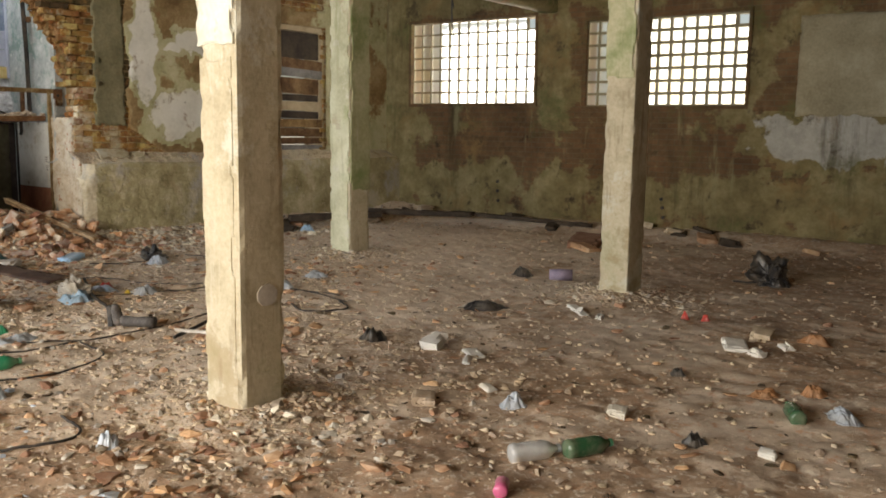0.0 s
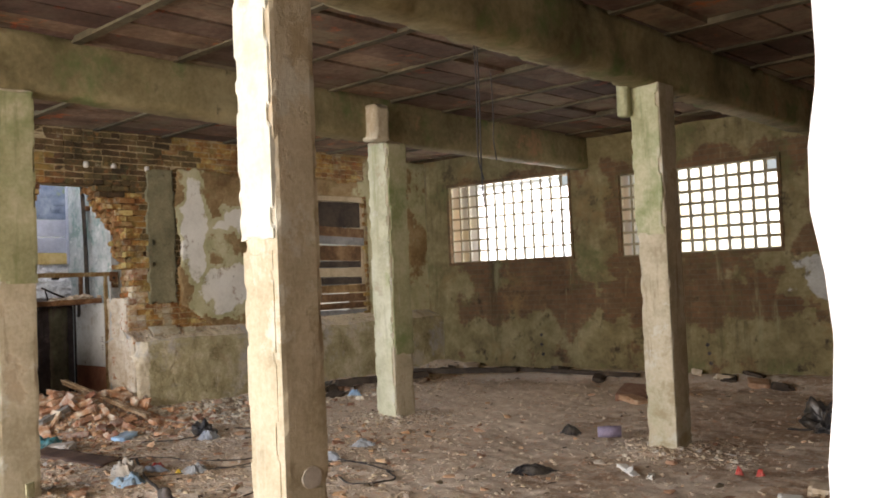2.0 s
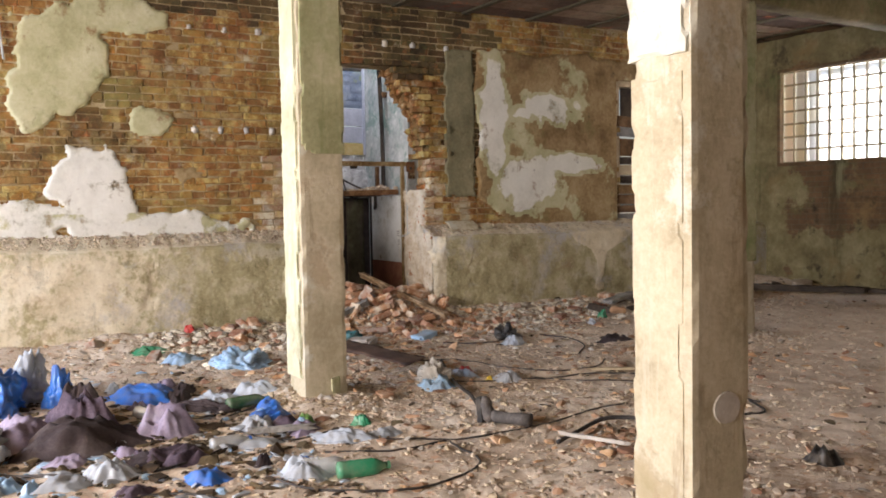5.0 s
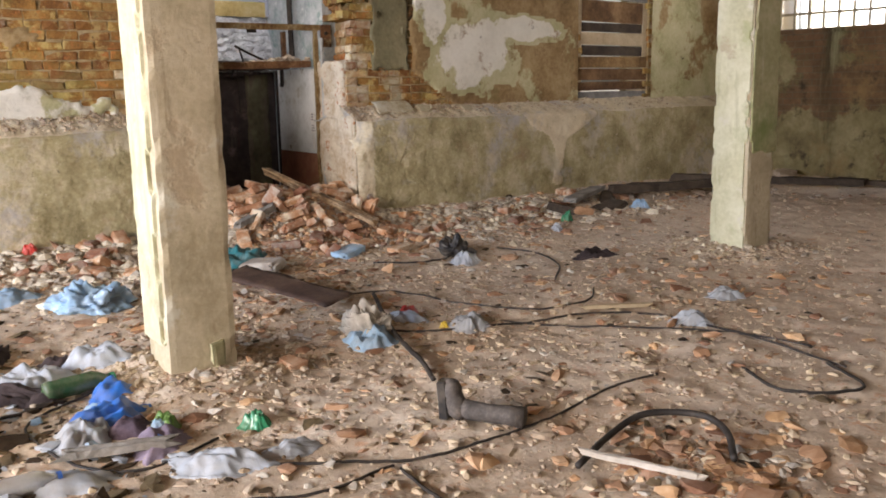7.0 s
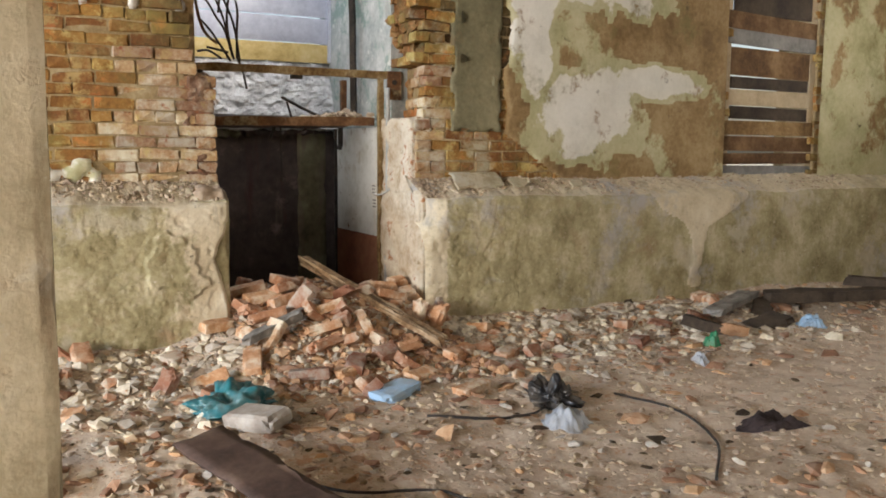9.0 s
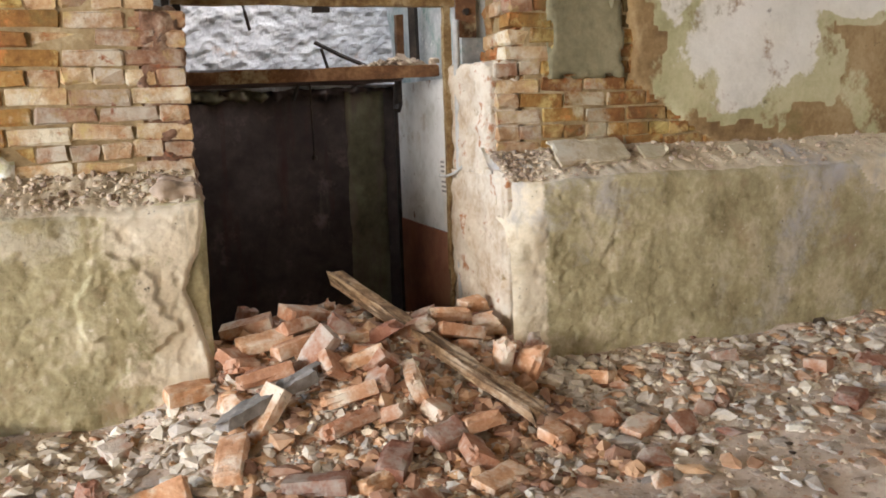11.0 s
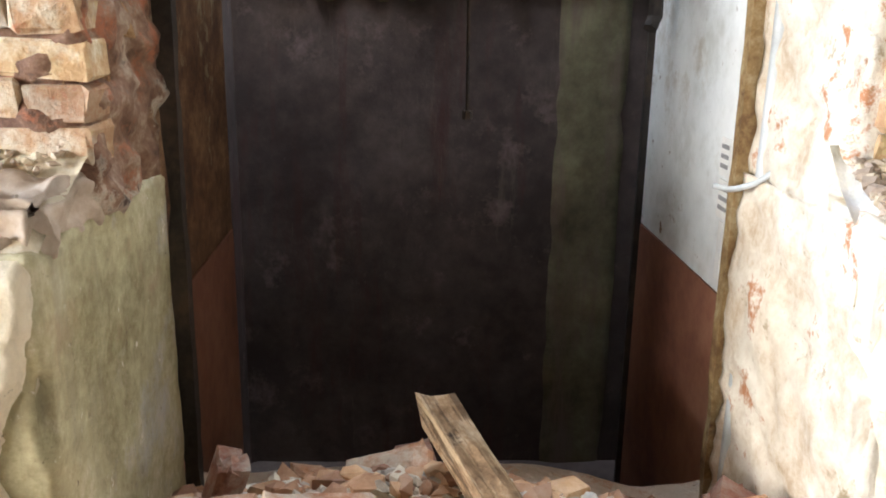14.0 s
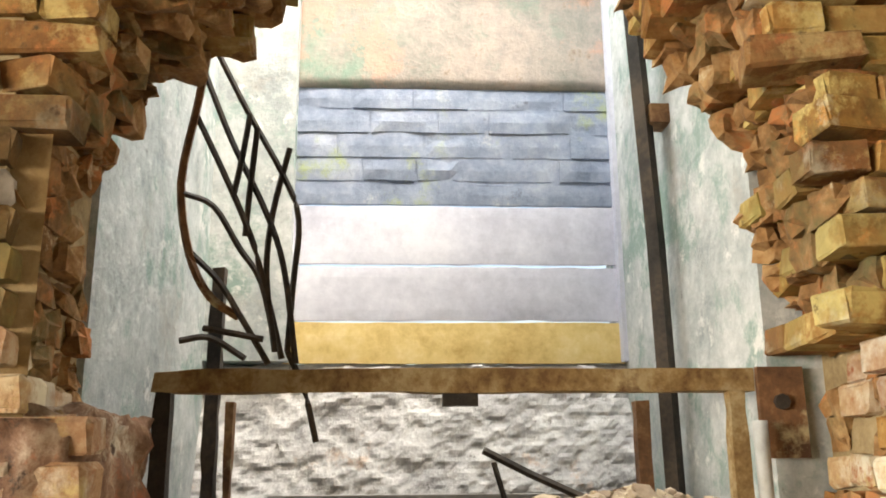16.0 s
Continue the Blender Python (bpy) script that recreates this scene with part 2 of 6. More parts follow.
M_WHITEWASH = surface("whitewash", (0.48, 0.47, 0.38), (0.60, 0.59, 0.49), (0.72, 0.705, 0.61), big=2.5, fine=24, bump=0.4,
                      stains=(((0.46, 0.48, 0.28), 1.6, 0.54, 0.72),), streaks=(((0.42, 0.42, 0.24), 5.0, 0.57, 0.70),), peel=(((0.46, 0.37, 0.235), 2.6, 0.60, 0.65),))
# Greenish cream, made paler for the daylight on the columns' south faces.
M_CREAM = surface("greenish_cream_lit", (0.44, 0.43, 0.28), (0.58, 0.57, 0.39), (0.70, 0.69, 0.52), big=2.2, fine=26, bump=0.5,
                  stains=(((0.38, 0.41, 0.20), 1.5, 0.55, 0.70), ((0.66, 0.64, 0.52), 5.0, 0.58, 0.64)), streaks=(((0.36, 0.36, 0.19), 6.0, 0.57, 0.70),), peel=(((0.44, 0.35, 0.22), 2.8, 0.60, 0.65),))
M_LIMEBRICK = surface("limewashed_brick", (0.44, 0.32, 0.20), (0.60, 0.51, 0.38), (0.73, 0.67, 0.55), big=6, fine=30, bump=1.0,
                      stains=(((0.66, 0.60, 0.48), 2.4, 0.50, 0.66), ((0.42, 0.19, 0.085), 6.0, 0.58, 0.64), ((0.30, 0.22, 0.12), 9.0, 0.60, 0.68)))
M_WHITE_COLUMN = surface("white_column_paint", (0.74, 0.74, 0.74), (0.80, 0.80, 0.80), (0.84, 0.84, 0.84), big=2.5, fine=20, bump=0.35)
M_BEAM = surface("beam_concrete", (0.145, 0.12, 0.058), (0.26, 0.22, 0.112), (0.39, 0.335, 0.19), big=1.1, fine=14, bump=0.5,
                 stains=(((0.14, 0.185, 0.065), 1.3, 0.53, 0.66), ((0.40, 0.245, 0.135), 1.0, 0.58, 0.64), ((0.06, 0.055, 0.03), 2.2, 0.62, 0.72)))
M_MOSS = surface("mossy_render", (0.27, 0.265, 0.135), (0.41, 0.395, 0.23), (0.55, 0.515, 0.34), big=1.6, fine=24, bump=0.5,
                 stains=(((0.22, 0.27, 0.105), 1.4, 0.52, 0.68),), streaks=(((0.17, 0.20, 0.075), 5.0, 0.55, 0.68), ((0.60, 0.57, 0.44), 6.0, 0.60, 0.70)))
M_CEIL = surface("clay_ceiling", (0.085, 0.05, 0.033), (0.165, 0.10, 0.068), (0.27, 0.185, 0.135), big=1.3, fine=16, bump=0.4, vary=0.5,
                 stains=(((0.20, 0.165, 0.11), 1.1, 0.50, 0.66), ((0.40, 0.11, 0.045), 1.6, 0.59, 0.66), ((0.06, 0.04, 0.025), 2.1, 0.60, 0.70)))
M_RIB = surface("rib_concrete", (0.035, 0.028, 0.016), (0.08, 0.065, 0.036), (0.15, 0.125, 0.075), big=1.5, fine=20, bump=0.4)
M_PILASTER = surface("olive_render", (0.13, 0.118, 0.066), (0.215, 0.19, 0.108), (0.30, 0.265, 0.16), big=1.8, fine=28, bump=0.5,
                     stains=(((0.24, 0.16, 0.08), 1.6, 0.56, 0.70), ((0.11, 0.10, 0.05), 4.0, 0.60, 0.70)), streaks=(((0.15, 0.14, 0.07), 5.0, 0.55, 0.68),), peel=(((0.24, 0.17, 0.09), 2.4, 0.58, 0.63),))
M_CEMENT = surface("grey_cement", (0.22, 0.19, 0.12), (0.31, 0.27, 0.175), (0.40, 0.36, 0.25), big=1.5, fine=28, bump=0.3)
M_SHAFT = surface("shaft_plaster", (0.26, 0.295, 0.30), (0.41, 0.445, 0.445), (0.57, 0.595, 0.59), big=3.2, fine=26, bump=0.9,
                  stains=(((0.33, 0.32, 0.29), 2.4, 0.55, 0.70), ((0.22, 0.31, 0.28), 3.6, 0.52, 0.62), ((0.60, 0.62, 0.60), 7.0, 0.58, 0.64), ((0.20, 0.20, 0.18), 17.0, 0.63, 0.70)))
M_RUBBLE_WHITE = surface("white_rubble_masonry", (0.33, 0.33, 0.33), (0.50, 0.50, 0.50), (0.66, 0.66, 0.65), big=6, fine=34, bump=1.0,
                         stains=(((0.34, 0.33, 0.31), 4.0, 0.56, 0.66), ((0.52, 0.40, 0.32), 2.2, 0.60, 0.66), ((0.14, 0.13, 0.12), 12.0, 0.61, 0.68)))
# Browns lowered: the shade below the lift platform is put into the colour.
M_SHAFT_LOW = surface("shaded_shaft_wall", (0.046, 0.034, 0.03), (0.08, 0.06, 0.053), (0.128, 0.10, 0.086), big=1.4, fine=12, bump=0.5,
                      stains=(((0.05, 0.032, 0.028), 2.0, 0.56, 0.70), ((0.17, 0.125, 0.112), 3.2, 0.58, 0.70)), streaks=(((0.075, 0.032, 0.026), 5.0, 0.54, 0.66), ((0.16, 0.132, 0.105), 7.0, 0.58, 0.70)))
M_DULL_YELLOW = surface("dull_yellow_plaster", (0.07, 0.06, 0.034), (0.13, 0.115, 0.065), (0.21, 0.19, 0.11), big=2.4, fine=16, bump=0.4, streaks=(((0.15, 0.105, 0.085), 6.0, 0.50, 0.62),))
M_WHITEPANEL = surface("flaking_white_paint", (0.55, 0.55, 0.50), (0.72, 0.73, 0.70), (0.80, 0.81, 0.78), big=2.2, fine=16, bump=0.25,
                       stains=(((0.40, 0.34, 0.24), 1.8, 0.58, 0.72), ((0.26, 0.17, 0.09), 4.0, 0.60, 0.66), ((0.20, 0.12, 0.06), 11.0, 0.63, 0.67)))
M_REDPANEL = surface("red_brown_paint", (0.16, 0.065, 0.04), (0.26, 0.11, 0.065), (0.34, 0.17, 0.10), big=2, fine=14, rough=0.6, bump=0.2)
M_RUST = surface("rusted_steel", (0.07, 0.035, 0.02), (0.17, 0.085, 0.04), (0.34, 0.20, 0.10), big=4, fine=40, rough=0.75, bump=0.4,
                 stains=(((0.42, 0.36, 0.22), 3.5, 0.58, 0.66),))
M_BAR = surface("flaking_ochre_paint", (0.13, 0.07, 0.028), (0.25, 0.165, 0.07), (0.38, 0.30, 0.17), big=5, fine=40, rough=0.75, bump=0.5,
                stains=(((0.10, 0.045, 0.02), 4.0, 0.58, 0.66),))
M_DARKSTEEL = surface("dark_steel", (0.022, 0.02, 0.018), (0.05, 0.042, 0.036), (0.10, 0.075, 0.055), big=4, fine=40, rough=0.6, bump=0.3, metal=0.3)
M_PLATE = surface("brown_plate", (0.045, 0.028, 0.022), (0.085, 0.052, 0.04), (0.13, 0.085, 0.06), big=4, fine=30, rough=0.7, bump=0.3, local=True)
M_WOOD = surface("weathered_wood", (0.12, 0.07, 0.035), (0.30, 0.19, 0.10), (0.50, 0.38, 0.25), big=7, fine=50, bump=1.0, local=True, streaks=(((0.05, 0.028, 0.014), 40, 0.50, 0.58), ((0.62, 0.47, 0.29), 26, 0.55, 0.64)), stains=(((0.05, 0.03, 0.018), 11.0, 0.58, 0.66),))
M_GREYWOOD = surface("grey_wood", (0.14, 0.13, 0.115), (0.24, 0.225, 0.20), (0.36, 0.34, 0.31), big=4, fine=45, bump=0.6, local=True)
M_BOARD = surface("brown_board", (0.10, 0.05, 0.022), (0.20, 0.11, 0.05), (0.33, 0.20, 0.10), big=3, fine=30, bump=0.5, vary=0.45)
M_PALEBOARD = surface("pale_board", (0.42, 0.33, 0.21), (0.54, 0.44, 0.29), (0.62, 0.53, 0.37), big=3, fine=30, bump=0.3)
M_DARKBOARD = surface("dark_board", (0.035, 0.026, 0.02), (0.065, 0.048, 0.034), (0.10, 0.075, 0.052), big=3, fine=30, bump=0.3)
M_GREYBOARD = surface("grey_board", (0.16, 0.155, 0.15), (0.24, 0.235, 0.225), (0.33, 0.32, 0.30), big=3, fine=30, bump=0.3)
M_BLUEBOARD = surface("blue_grey_board", (0.16, 0.20, 0.275), (0.24, 0.29, 0.385), (0.34, 0.385, 0.47), big=4, fine=24, bump=0.6,
                      stains=(((0.30, 0.36, 0.20), 2.6, 0.58, 0.68), ((0.09, 0.10, 0.13), 6.0, 0.60, 0.68), ((0.46, 0.48, 0.50), 3.4, 0.60, 0.70)))
M_PINKBLOCK = surface("faded_pink_blockwork", (0.24, 0.24, 0.22), (0.34, 0.30, 0.27), (0.43, 0.36, 0.32), big=3, fine=24, bump=0.6,
                      stains=(((0.20, 0.28, 0.23), 1.4, 0.50, 0.62), ((0.46, 0.30, 0.24), 2.2, 0.54, 0.60), ((0.22, 0.17, 0.13), 6.0, 0.60, 0.68)))
M_PALEBLUE = surface("pale_grey_board", (0.40, 0.43, 0.51), (0.52, 0.55, 0.63), (0.64, 0.67, 0.74), big=2, fine=20, bump=0.3, vary=0.1)
M_YELLOW = surface("yellow_lit_strip", (0.50, 0.34, 0.12), (0.68, 0.52, 0.22), (0.78, 0.64, 0.34), big=3, fine=20, bump=0.3)
M_CHIP_WHITE = surface("plaster_chip", (0.36, 0.315, 0.26), (0.50, 0.45, 0.385), (0.64, 0.60, 0.535), big=5, fine=30, vary=0.3, bump=0.3)
M_CHIP_PALE = surface("mortar_chip", (0.44, 0.36, 0.27), (0.60, 0.52, 0.41), (0.74, 0.67, 0.56), big=6, fine=40, vary=0.4, bump=0.4)
M_CHIP_TAN = surface("dirt_lump", (0.33, 0.245, 0.165), (0.49, 0.38, 0.275), (0.62, 0.51, 0.395), big=5, fine=30, vary=0.3, bump=0.3)
M_CHIP_CLAY = surface("clay_chip", (0.33, 0.17, 0.095), (0.46, 0.26, 0.155), (0.56, 0.38, 0.26), big=5, fine=30, vary=0.45, bump=0.3)
M_CHIP_DARK = surface("dead_leaf", (0.045, 0.032, 0.02), (0.09, 0.062, 0.036), (0.16, 0.11, 0.065), big=5, fine=30, vary=0.5, bump=0.3)
M_CABLE = surface("black_cable", (0.02, 0.018, 0.016), (0.035, 0.03, 0.027), (0.07, 0.058, 0.05), big=5, fine=30, rough=0.6, bump=0.1)
M_CONDUIT = surface("grey_conduit", (0.30, 0.30, 0.28), (0.42, 0.43, 0.41), (0.52, 0.52, 0.50), big=3, fine=20, rough=0.5, bump=0.15)
M_RUBBER = surface("worn_leather", (0.05, 0.044, 0.04), (0.10, 0.088, 0.08), (0.19, 0.165, 0.145), big=8, fine=60, rough=0.7, local=True)
M_CLOTH = surface("dusty_purple_cloth", (0.05, 0.036, 0.05), (0.10, 0.072, 0.095), (0.18, 0.14, 0.17), big=4, fine=60, rough=0.95, local=True, bump=0.3)
M_CLOTH_PALE = surface("lilac_cloth", (0.20, 0.16, 0.22), (0.30, 0.25, 0.33), (0.40, 0.35, 0.42), big=4, fine=60, rough=0.95, local=True, bump=0.3)
M_CLOTH_BROWN = surface("dark_brown_cloth", (0.03, 0.022, 0.022), (0.055, 0.04, 0.04), (0.09, 0.07, 0.065), big=4, fine=60, rough=0.95, local=True, bump=0.3)
M_FOAM = surface("white_foam", (0.62, 0.60, 0.54), (0.74, 0.72, 0.66), (0.82, 0.80, 0.75), big=6, fine=50, rough=0.8, local=True, bump=0.2)
M_BLUE = plastic("blue_plastic", (0.03, 0.19, 0.68))
M_PALEBAG = plastic("pale_plastic", (0.43, 0.48, 0.54), 0.3)
M_SKYBAG = plastic("pale_blue_plastic", (0.33, 0.52, 0.72), 0.3)
M_TEAL = plastic("teal_plastic", (0.02, 0.17, 0.20), 0.35)
M_GREEN = plastic("green_plastic", (0.03, 0.26, 0.13), 0.25)
M_LEAF = plastic("leaf_green_plastic", (0.10, 0.22, 0.04), 0.4)
M_DKGREEN = plastic("dark_green_plastic", (0.03, 0.10, 0.045), 0.2)
M_CLEAR = plastic("clear_plastic", (0.80, 0.83, 0.84), 0.2, 0.55)
M_RED = plastic("red_plastic", (0.55, 0.04, 0.03), 0.35)
M_PINK = plastic("pink_print", (0.62, 0.12, 0.26), 0.3)
M_YELLOWP = plastic("yellow_plastic", (0.72, 0.52, 0.05), 0.35)
M_ORANGE = plastic("orange_plastic", (0.36, 0.17, 0.07), 0.5)
M_BLACKP = plastic("black_plastic", (0.02, 0.02, 0.022), 0.35)
M_PAPER = surface("paper_label", (0.62, 0.60, 0.55), (0.72, 0.70, 0.65), (0.78, 0.77, 0.72), big=6, fine=40, rough=0.8, bump=0.05)
M_INK = surface("faded_print", (0.20, 0.19, 0.18), (0.26, 0.25, 0.24), (0.32, 0.31, 0.30), big=6, fine=40, bump=0.0)

M_GLASS = bpy.data.materials.new("glass_block")
M_GLASS.use_nodes = True
_n, _link = links(M_GLASS)
_b = _n["Principled BSDF"]
_b.inputs["Transmission Weight"].default_value = 0.95
_b.inputs["Roughness"].default_value = 0.28
_b.inputs["IOR"].default_value = 1.25
_i = _n.new("ShaderNodeObjectInfo")
_link(ramp(_n, _link, _i.outputs["Random"], [(0.0, (0.95, 0.97, 0.97)), (0.55, (0.92, 0.92, 0.86)), (0.85, (0.85, 0.78, 0.60)), (1.0, (0.62, 0.66, 0.70))]), _b.inputs["Base Color"])

# ---- mesh helpers ----
def mesh_object(name, bm, material, smooth=False):
    me = bpy.data.meshes.new(name)
    bm.normal_update()
    bm.to_mesh(me)
    bm.free()
    me.materials.append(material)
    if smooth:
        me.polygons.foreach_set("use_smooth", [True] * len(me.polygons))
    return new(name, me)

def thing(name, bm, material, label, category, group="", kind="", smooth=False):
    return tagged(mesh_object(name, bm, material, smooth), label, category, group, kind)

def part(name, bm, material, parent, label="", smooth=False):
    ob = mesh_object(name, bm, material, smooth)
    ob.parent = parent
    if label:
        ob["label"] = label
    return ob

def group_root(name, place, label, category, group="", kind=""):
    ob = new(name)
    ob.location = place
    ob.empty_display_size = 0.1
    return tagged(ob, label, category, group, kind)

def under(name, bm, material, root, label="", smooth=False):
    """A part whose mesh is in world places, under a root that stands elsewhere."""
    ob = part(name, bm, material, root, label, smooth)
    ob.matrix_parent_inverse = Matrix.Translation(root.location).inverted()
    return ob

def box(bm, x0, x1, y0, y1, z0, z1, m=None):
    vs = [bm.verts.new((x, y, z)) for x in (x0, x1) for y in (y0, y1) for z in (z0, z1)]
    for f in ((0, 1, 3, 2), (4, 6, 7, 5), (0, 4, 5, 1), (2, 3, 7, 6), (0, 2, 6, 4), (1, 5, 7, 3)):
        bm.faces.new([vs[i] for i in f])
    if m is not None:
        for v in vs:
            v.co = m @ v.co
    return vs

def boxes(*dims):
    bm = bmesh.new()
    for d in dims:
        box(bm, *d)
    return bm

def rough_box(x0, x1, y0, y1, z0, z1, step=0.05, amp=0.012, seed=0.0, chip=0.02, soft=0.012, grain=0.0):
    """A worn block: a fine box whose faces wander and whose edges are chipped and rounded."""
    bm = bmesh.new()
    n = [max(1, round((b - a) / step)) for a, b in ((x0, x1), (y0, y1), (z0, z1))]
    lo, hi = Vector((x0, y0, z0)), Vector((x1, y1, z1))
    made = {}
    def vert(i, j, k):
        key = (i, j, k)
        if key not in made:
            f = [i / n[0], j / n[1], k / n[2]]
            p = Vector([lo[a] + (hi[a] - lo[a]) * f[a] for a in range(3)])
            side = [(-1 if c == 0 else 1 if c == n[a] else 0) for a, c in enumerate(key)]
            edges = sum(1 for s in side if s)
            q = p * 3.1 + Vector((seed, seed * 1.7, seed * 0.3))
            w = noise.noise(q) * 0.6 + noise.noise(q * 3.7) * 0.4
            push = amp * w + (grain * fractal(p.x * 12 + seed, p.y * 12, p.z * 17, 4) if grain else 0.0)
            if edges >= 2:
                push -= soft + chip * max(0.0, noise.noise(q * 2.3 + Vector((7, 3, 1))) - 0.05) * 2
            for a in range(3):
                p[a] += side[a] * push
            made[key] = bm.verts.new(p)
        return made[key]
    for a in range(3):
        b, c = (a + 1) % 3, (a + 2) % 3
        for end in (0, n[a]):
            for u in range(n[b]):
                for v in range(n[c]):
                    quad = []
                    for du, dv in ((0, 0), (1, 0), (1, 1), (0, 1)):
                        key = [0, 0, 0]
                        key[a], key[b], key[c] = end, u + du, v + dv
                        quad.append(vert(*key))
                    bm.faces.new(quad if end else quad[::-1])
    return bm

def tube(bm, pts, r, sides=7, caps=True):
    pts = [Vector(p) for p in pts]
    rings = []
    for i, p in enumerate(pts):
        d = (pts[min(i + 1, len(pts) - 1)] - pts[max(i - 1, 0)]).normalized()
        up = Vector((0, 0, 1)) if abs(d.z) < 0.95 else Vector((1, 0, 0))
        s = d.cross(up).normalized()
        u = s.cross(d)
        rr = r[i] if isinstance(r, (list, tuple)) else r
        rings.append([bm.verts.new(p + (s * math.cos(a) + u * math.sin(a)) * rr) for a in (2 * math.pi * k / sides for k in range(sides))])
    for a, b in zip(rings, rings[1:]):
        for k in range(sides):
            bm.faces.new((a[k], a[(k + 1) % sides], b[(k + 1) % sides], b[k]))
    if caps:
        bm.faces.new(rings[0][::-1])
        bm.faces.new(rings[-1])

def spline(pts, steps=8):
    """A smooth line through the points."""
    pts = [Vector(p) for p in pts]
    p = [pts[0] * 2 - pts[1]] + pts + [pts[-1] * 2 - pts[-2]]
    out = []
    for i in range(1, len(p) - 2):
        for k in range(steps):
            t = k / steps
            a, b, c, d = p[i - 1], p[i], p[i + 1], p[i + 2]
            out.append(0.5 * ((2 * b) + (c - a) * t + (2 * a - 5 * b + 4 * c - d) * t * t + (3 * b - a - 3 * c + d) * t ** 3))
    out.append(pts[-1])
    return out

def smooth_step(a, b, v):
    t = min(1.0, max(0.0, (v - a) / (b - a)))
    return t * t * (3 - 2 * t)

def fractal(x, y, z=0.0, octaves=4):
    s, amp = 0.0, 0.5
    p = Vector((x, y, z))
    for _ in range(octaves):
        s += amp * noise.noise(p)
        p, amp = p * 2.1 + Vector((3.1, 1.7, 5.3)), amp * 0.5
    return s

# ---- the plan ----
WEST, CEIL = -11.45, 3.95                 # face of the west brickwork; underside of the ceiling
COLUMNS = {"a": (-4.03, -3.72, 2.81, 3.11), "d": (-7.77, -7.46, 2.72, 3.06), "b": (-8.01, -7.68, 7.46, 7.79), "c": (-4.15, -3.85, 7.36, 7.66), "e": (-0.034, 0.27, 0.43, 0.74)}
NORTH0, SLOPE = 12.05, 0.08               # north wall: y at the corner, and how it runs off
def north(x):
    return NORTH0 + SLOPE * (x - WEST)

# ---- ground and floor ----
def height(x, y):
    """The dirt floor: uneven, banked up at walls and columns, with the brick heap in the doorway."""
    z = -0.065 + 0.05 * fractal(x * 0.45, y * 0.45, 1.0, 2) + 0.03 * fractal(x * 2.2, y * 2.2, 2.0, 3) + 0.034 * fractal(x * 8, y * 8, 3.0, 3)
    z += 0.17 * smooth_step(-10.3, -11.2, x) * (0.8 + 0.8 * fractal(x, y * 1.3, 9.0, 2))
    z += 0.14 * smooth_step(0.9, 0.1, north(x) - y)
    for x0, x1, y0, y1 in COLUMNS.values():
        d = math.hypot(max(x0 - x, 0, x - x1), max(y0 - y, 0, y - y1))
        z += 0.06 * smooth_step(0.45, 0.0, d)
    dy = y - 5.13
    heap = 0.27 * math.exp(-((dy / 0.85) ** 4)) * smooth_step(-10.0, -11.45, x) if x > -11.45 else 0.27 * math.exp(-((dy / 0.85) ** 4)) * smooth_step(-12.0, -11.45, x)
    z += heap
    if x < -12.1:
        z -= 0.7 * smooth_step(-12.08, -12.4, x)
    return z

def sheet(name, xs, ys, material):
    verts = [(x, y, height(x, y)) for y in ys for x in xs]
    w = len(xs)
    faces = [(j * w + i, j * w + i + 1, (j + 1) * w + i + 1, (j + 1) * w + i) for j in range(len(ys) - 1) for i in range(w - 1)]
    me = bpy.data.meshes.new(name)
    me.from_pydata(verts, [], faces)
    # Extra light on the floor round (-8.2, 5.6) is put into its tone.
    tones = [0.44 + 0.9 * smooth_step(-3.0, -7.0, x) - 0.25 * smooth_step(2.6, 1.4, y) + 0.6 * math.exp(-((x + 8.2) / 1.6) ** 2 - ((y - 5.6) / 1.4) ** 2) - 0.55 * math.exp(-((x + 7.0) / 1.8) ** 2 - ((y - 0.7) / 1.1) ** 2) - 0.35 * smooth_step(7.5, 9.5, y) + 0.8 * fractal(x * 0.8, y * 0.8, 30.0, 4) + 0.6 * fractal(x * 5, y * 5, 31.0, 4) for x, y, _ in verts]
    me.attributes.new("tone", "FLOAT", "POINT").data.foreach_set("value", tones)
    me.materials.append(material)
    me.polygons.foreach_set("use_smooth", [True] * len(faces))
    return new(name, me)

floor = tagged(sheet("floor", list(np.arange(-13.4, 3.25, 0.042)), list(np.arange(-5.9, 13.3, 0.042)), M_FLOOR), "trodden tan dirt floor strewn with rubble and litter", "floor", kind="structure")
ground = thing("ground", boxes((-300, 300, -300, 300, -1.2, -0.55)), M_GROUND, "dry grassy ground outside the building", "ground", kind="structure")

# ---- brick shapes ----
def brick_mesh(name, l, d, h, material, seed, worn=0.006):
    """l along y, d along x, h along z; corners knocked about."""
    rng = random.Random(seed)
    bm = bmesh.new()
    box(bm, -d / 2, d / 2, -l / 2, l / 2, -h / 2, h / 2)
    bmesh.ops.bevel(bm, geom=bm.edges[:], offset=worn, segments=1, affect="EDGES", profile=0.5)
    for v in bm.verts:
        v.co += Vector((rng.uniform(-1, 1), rng.uniform(-1, 1), rng.uniform(-1, 1))) * worn * 1.1
    bm.normal_update()
    me = bpy.data.meshes.new(name)
    bm.to_mesh(me)
    bm.free()
    me.materials.append(material)
    return me

COURSE, LONG = 0.083, 0.262
STRETCH = [brick_mesh("brick", 0.250, 0.12, 0.070, M_BRICK, s) for s in range(5)]
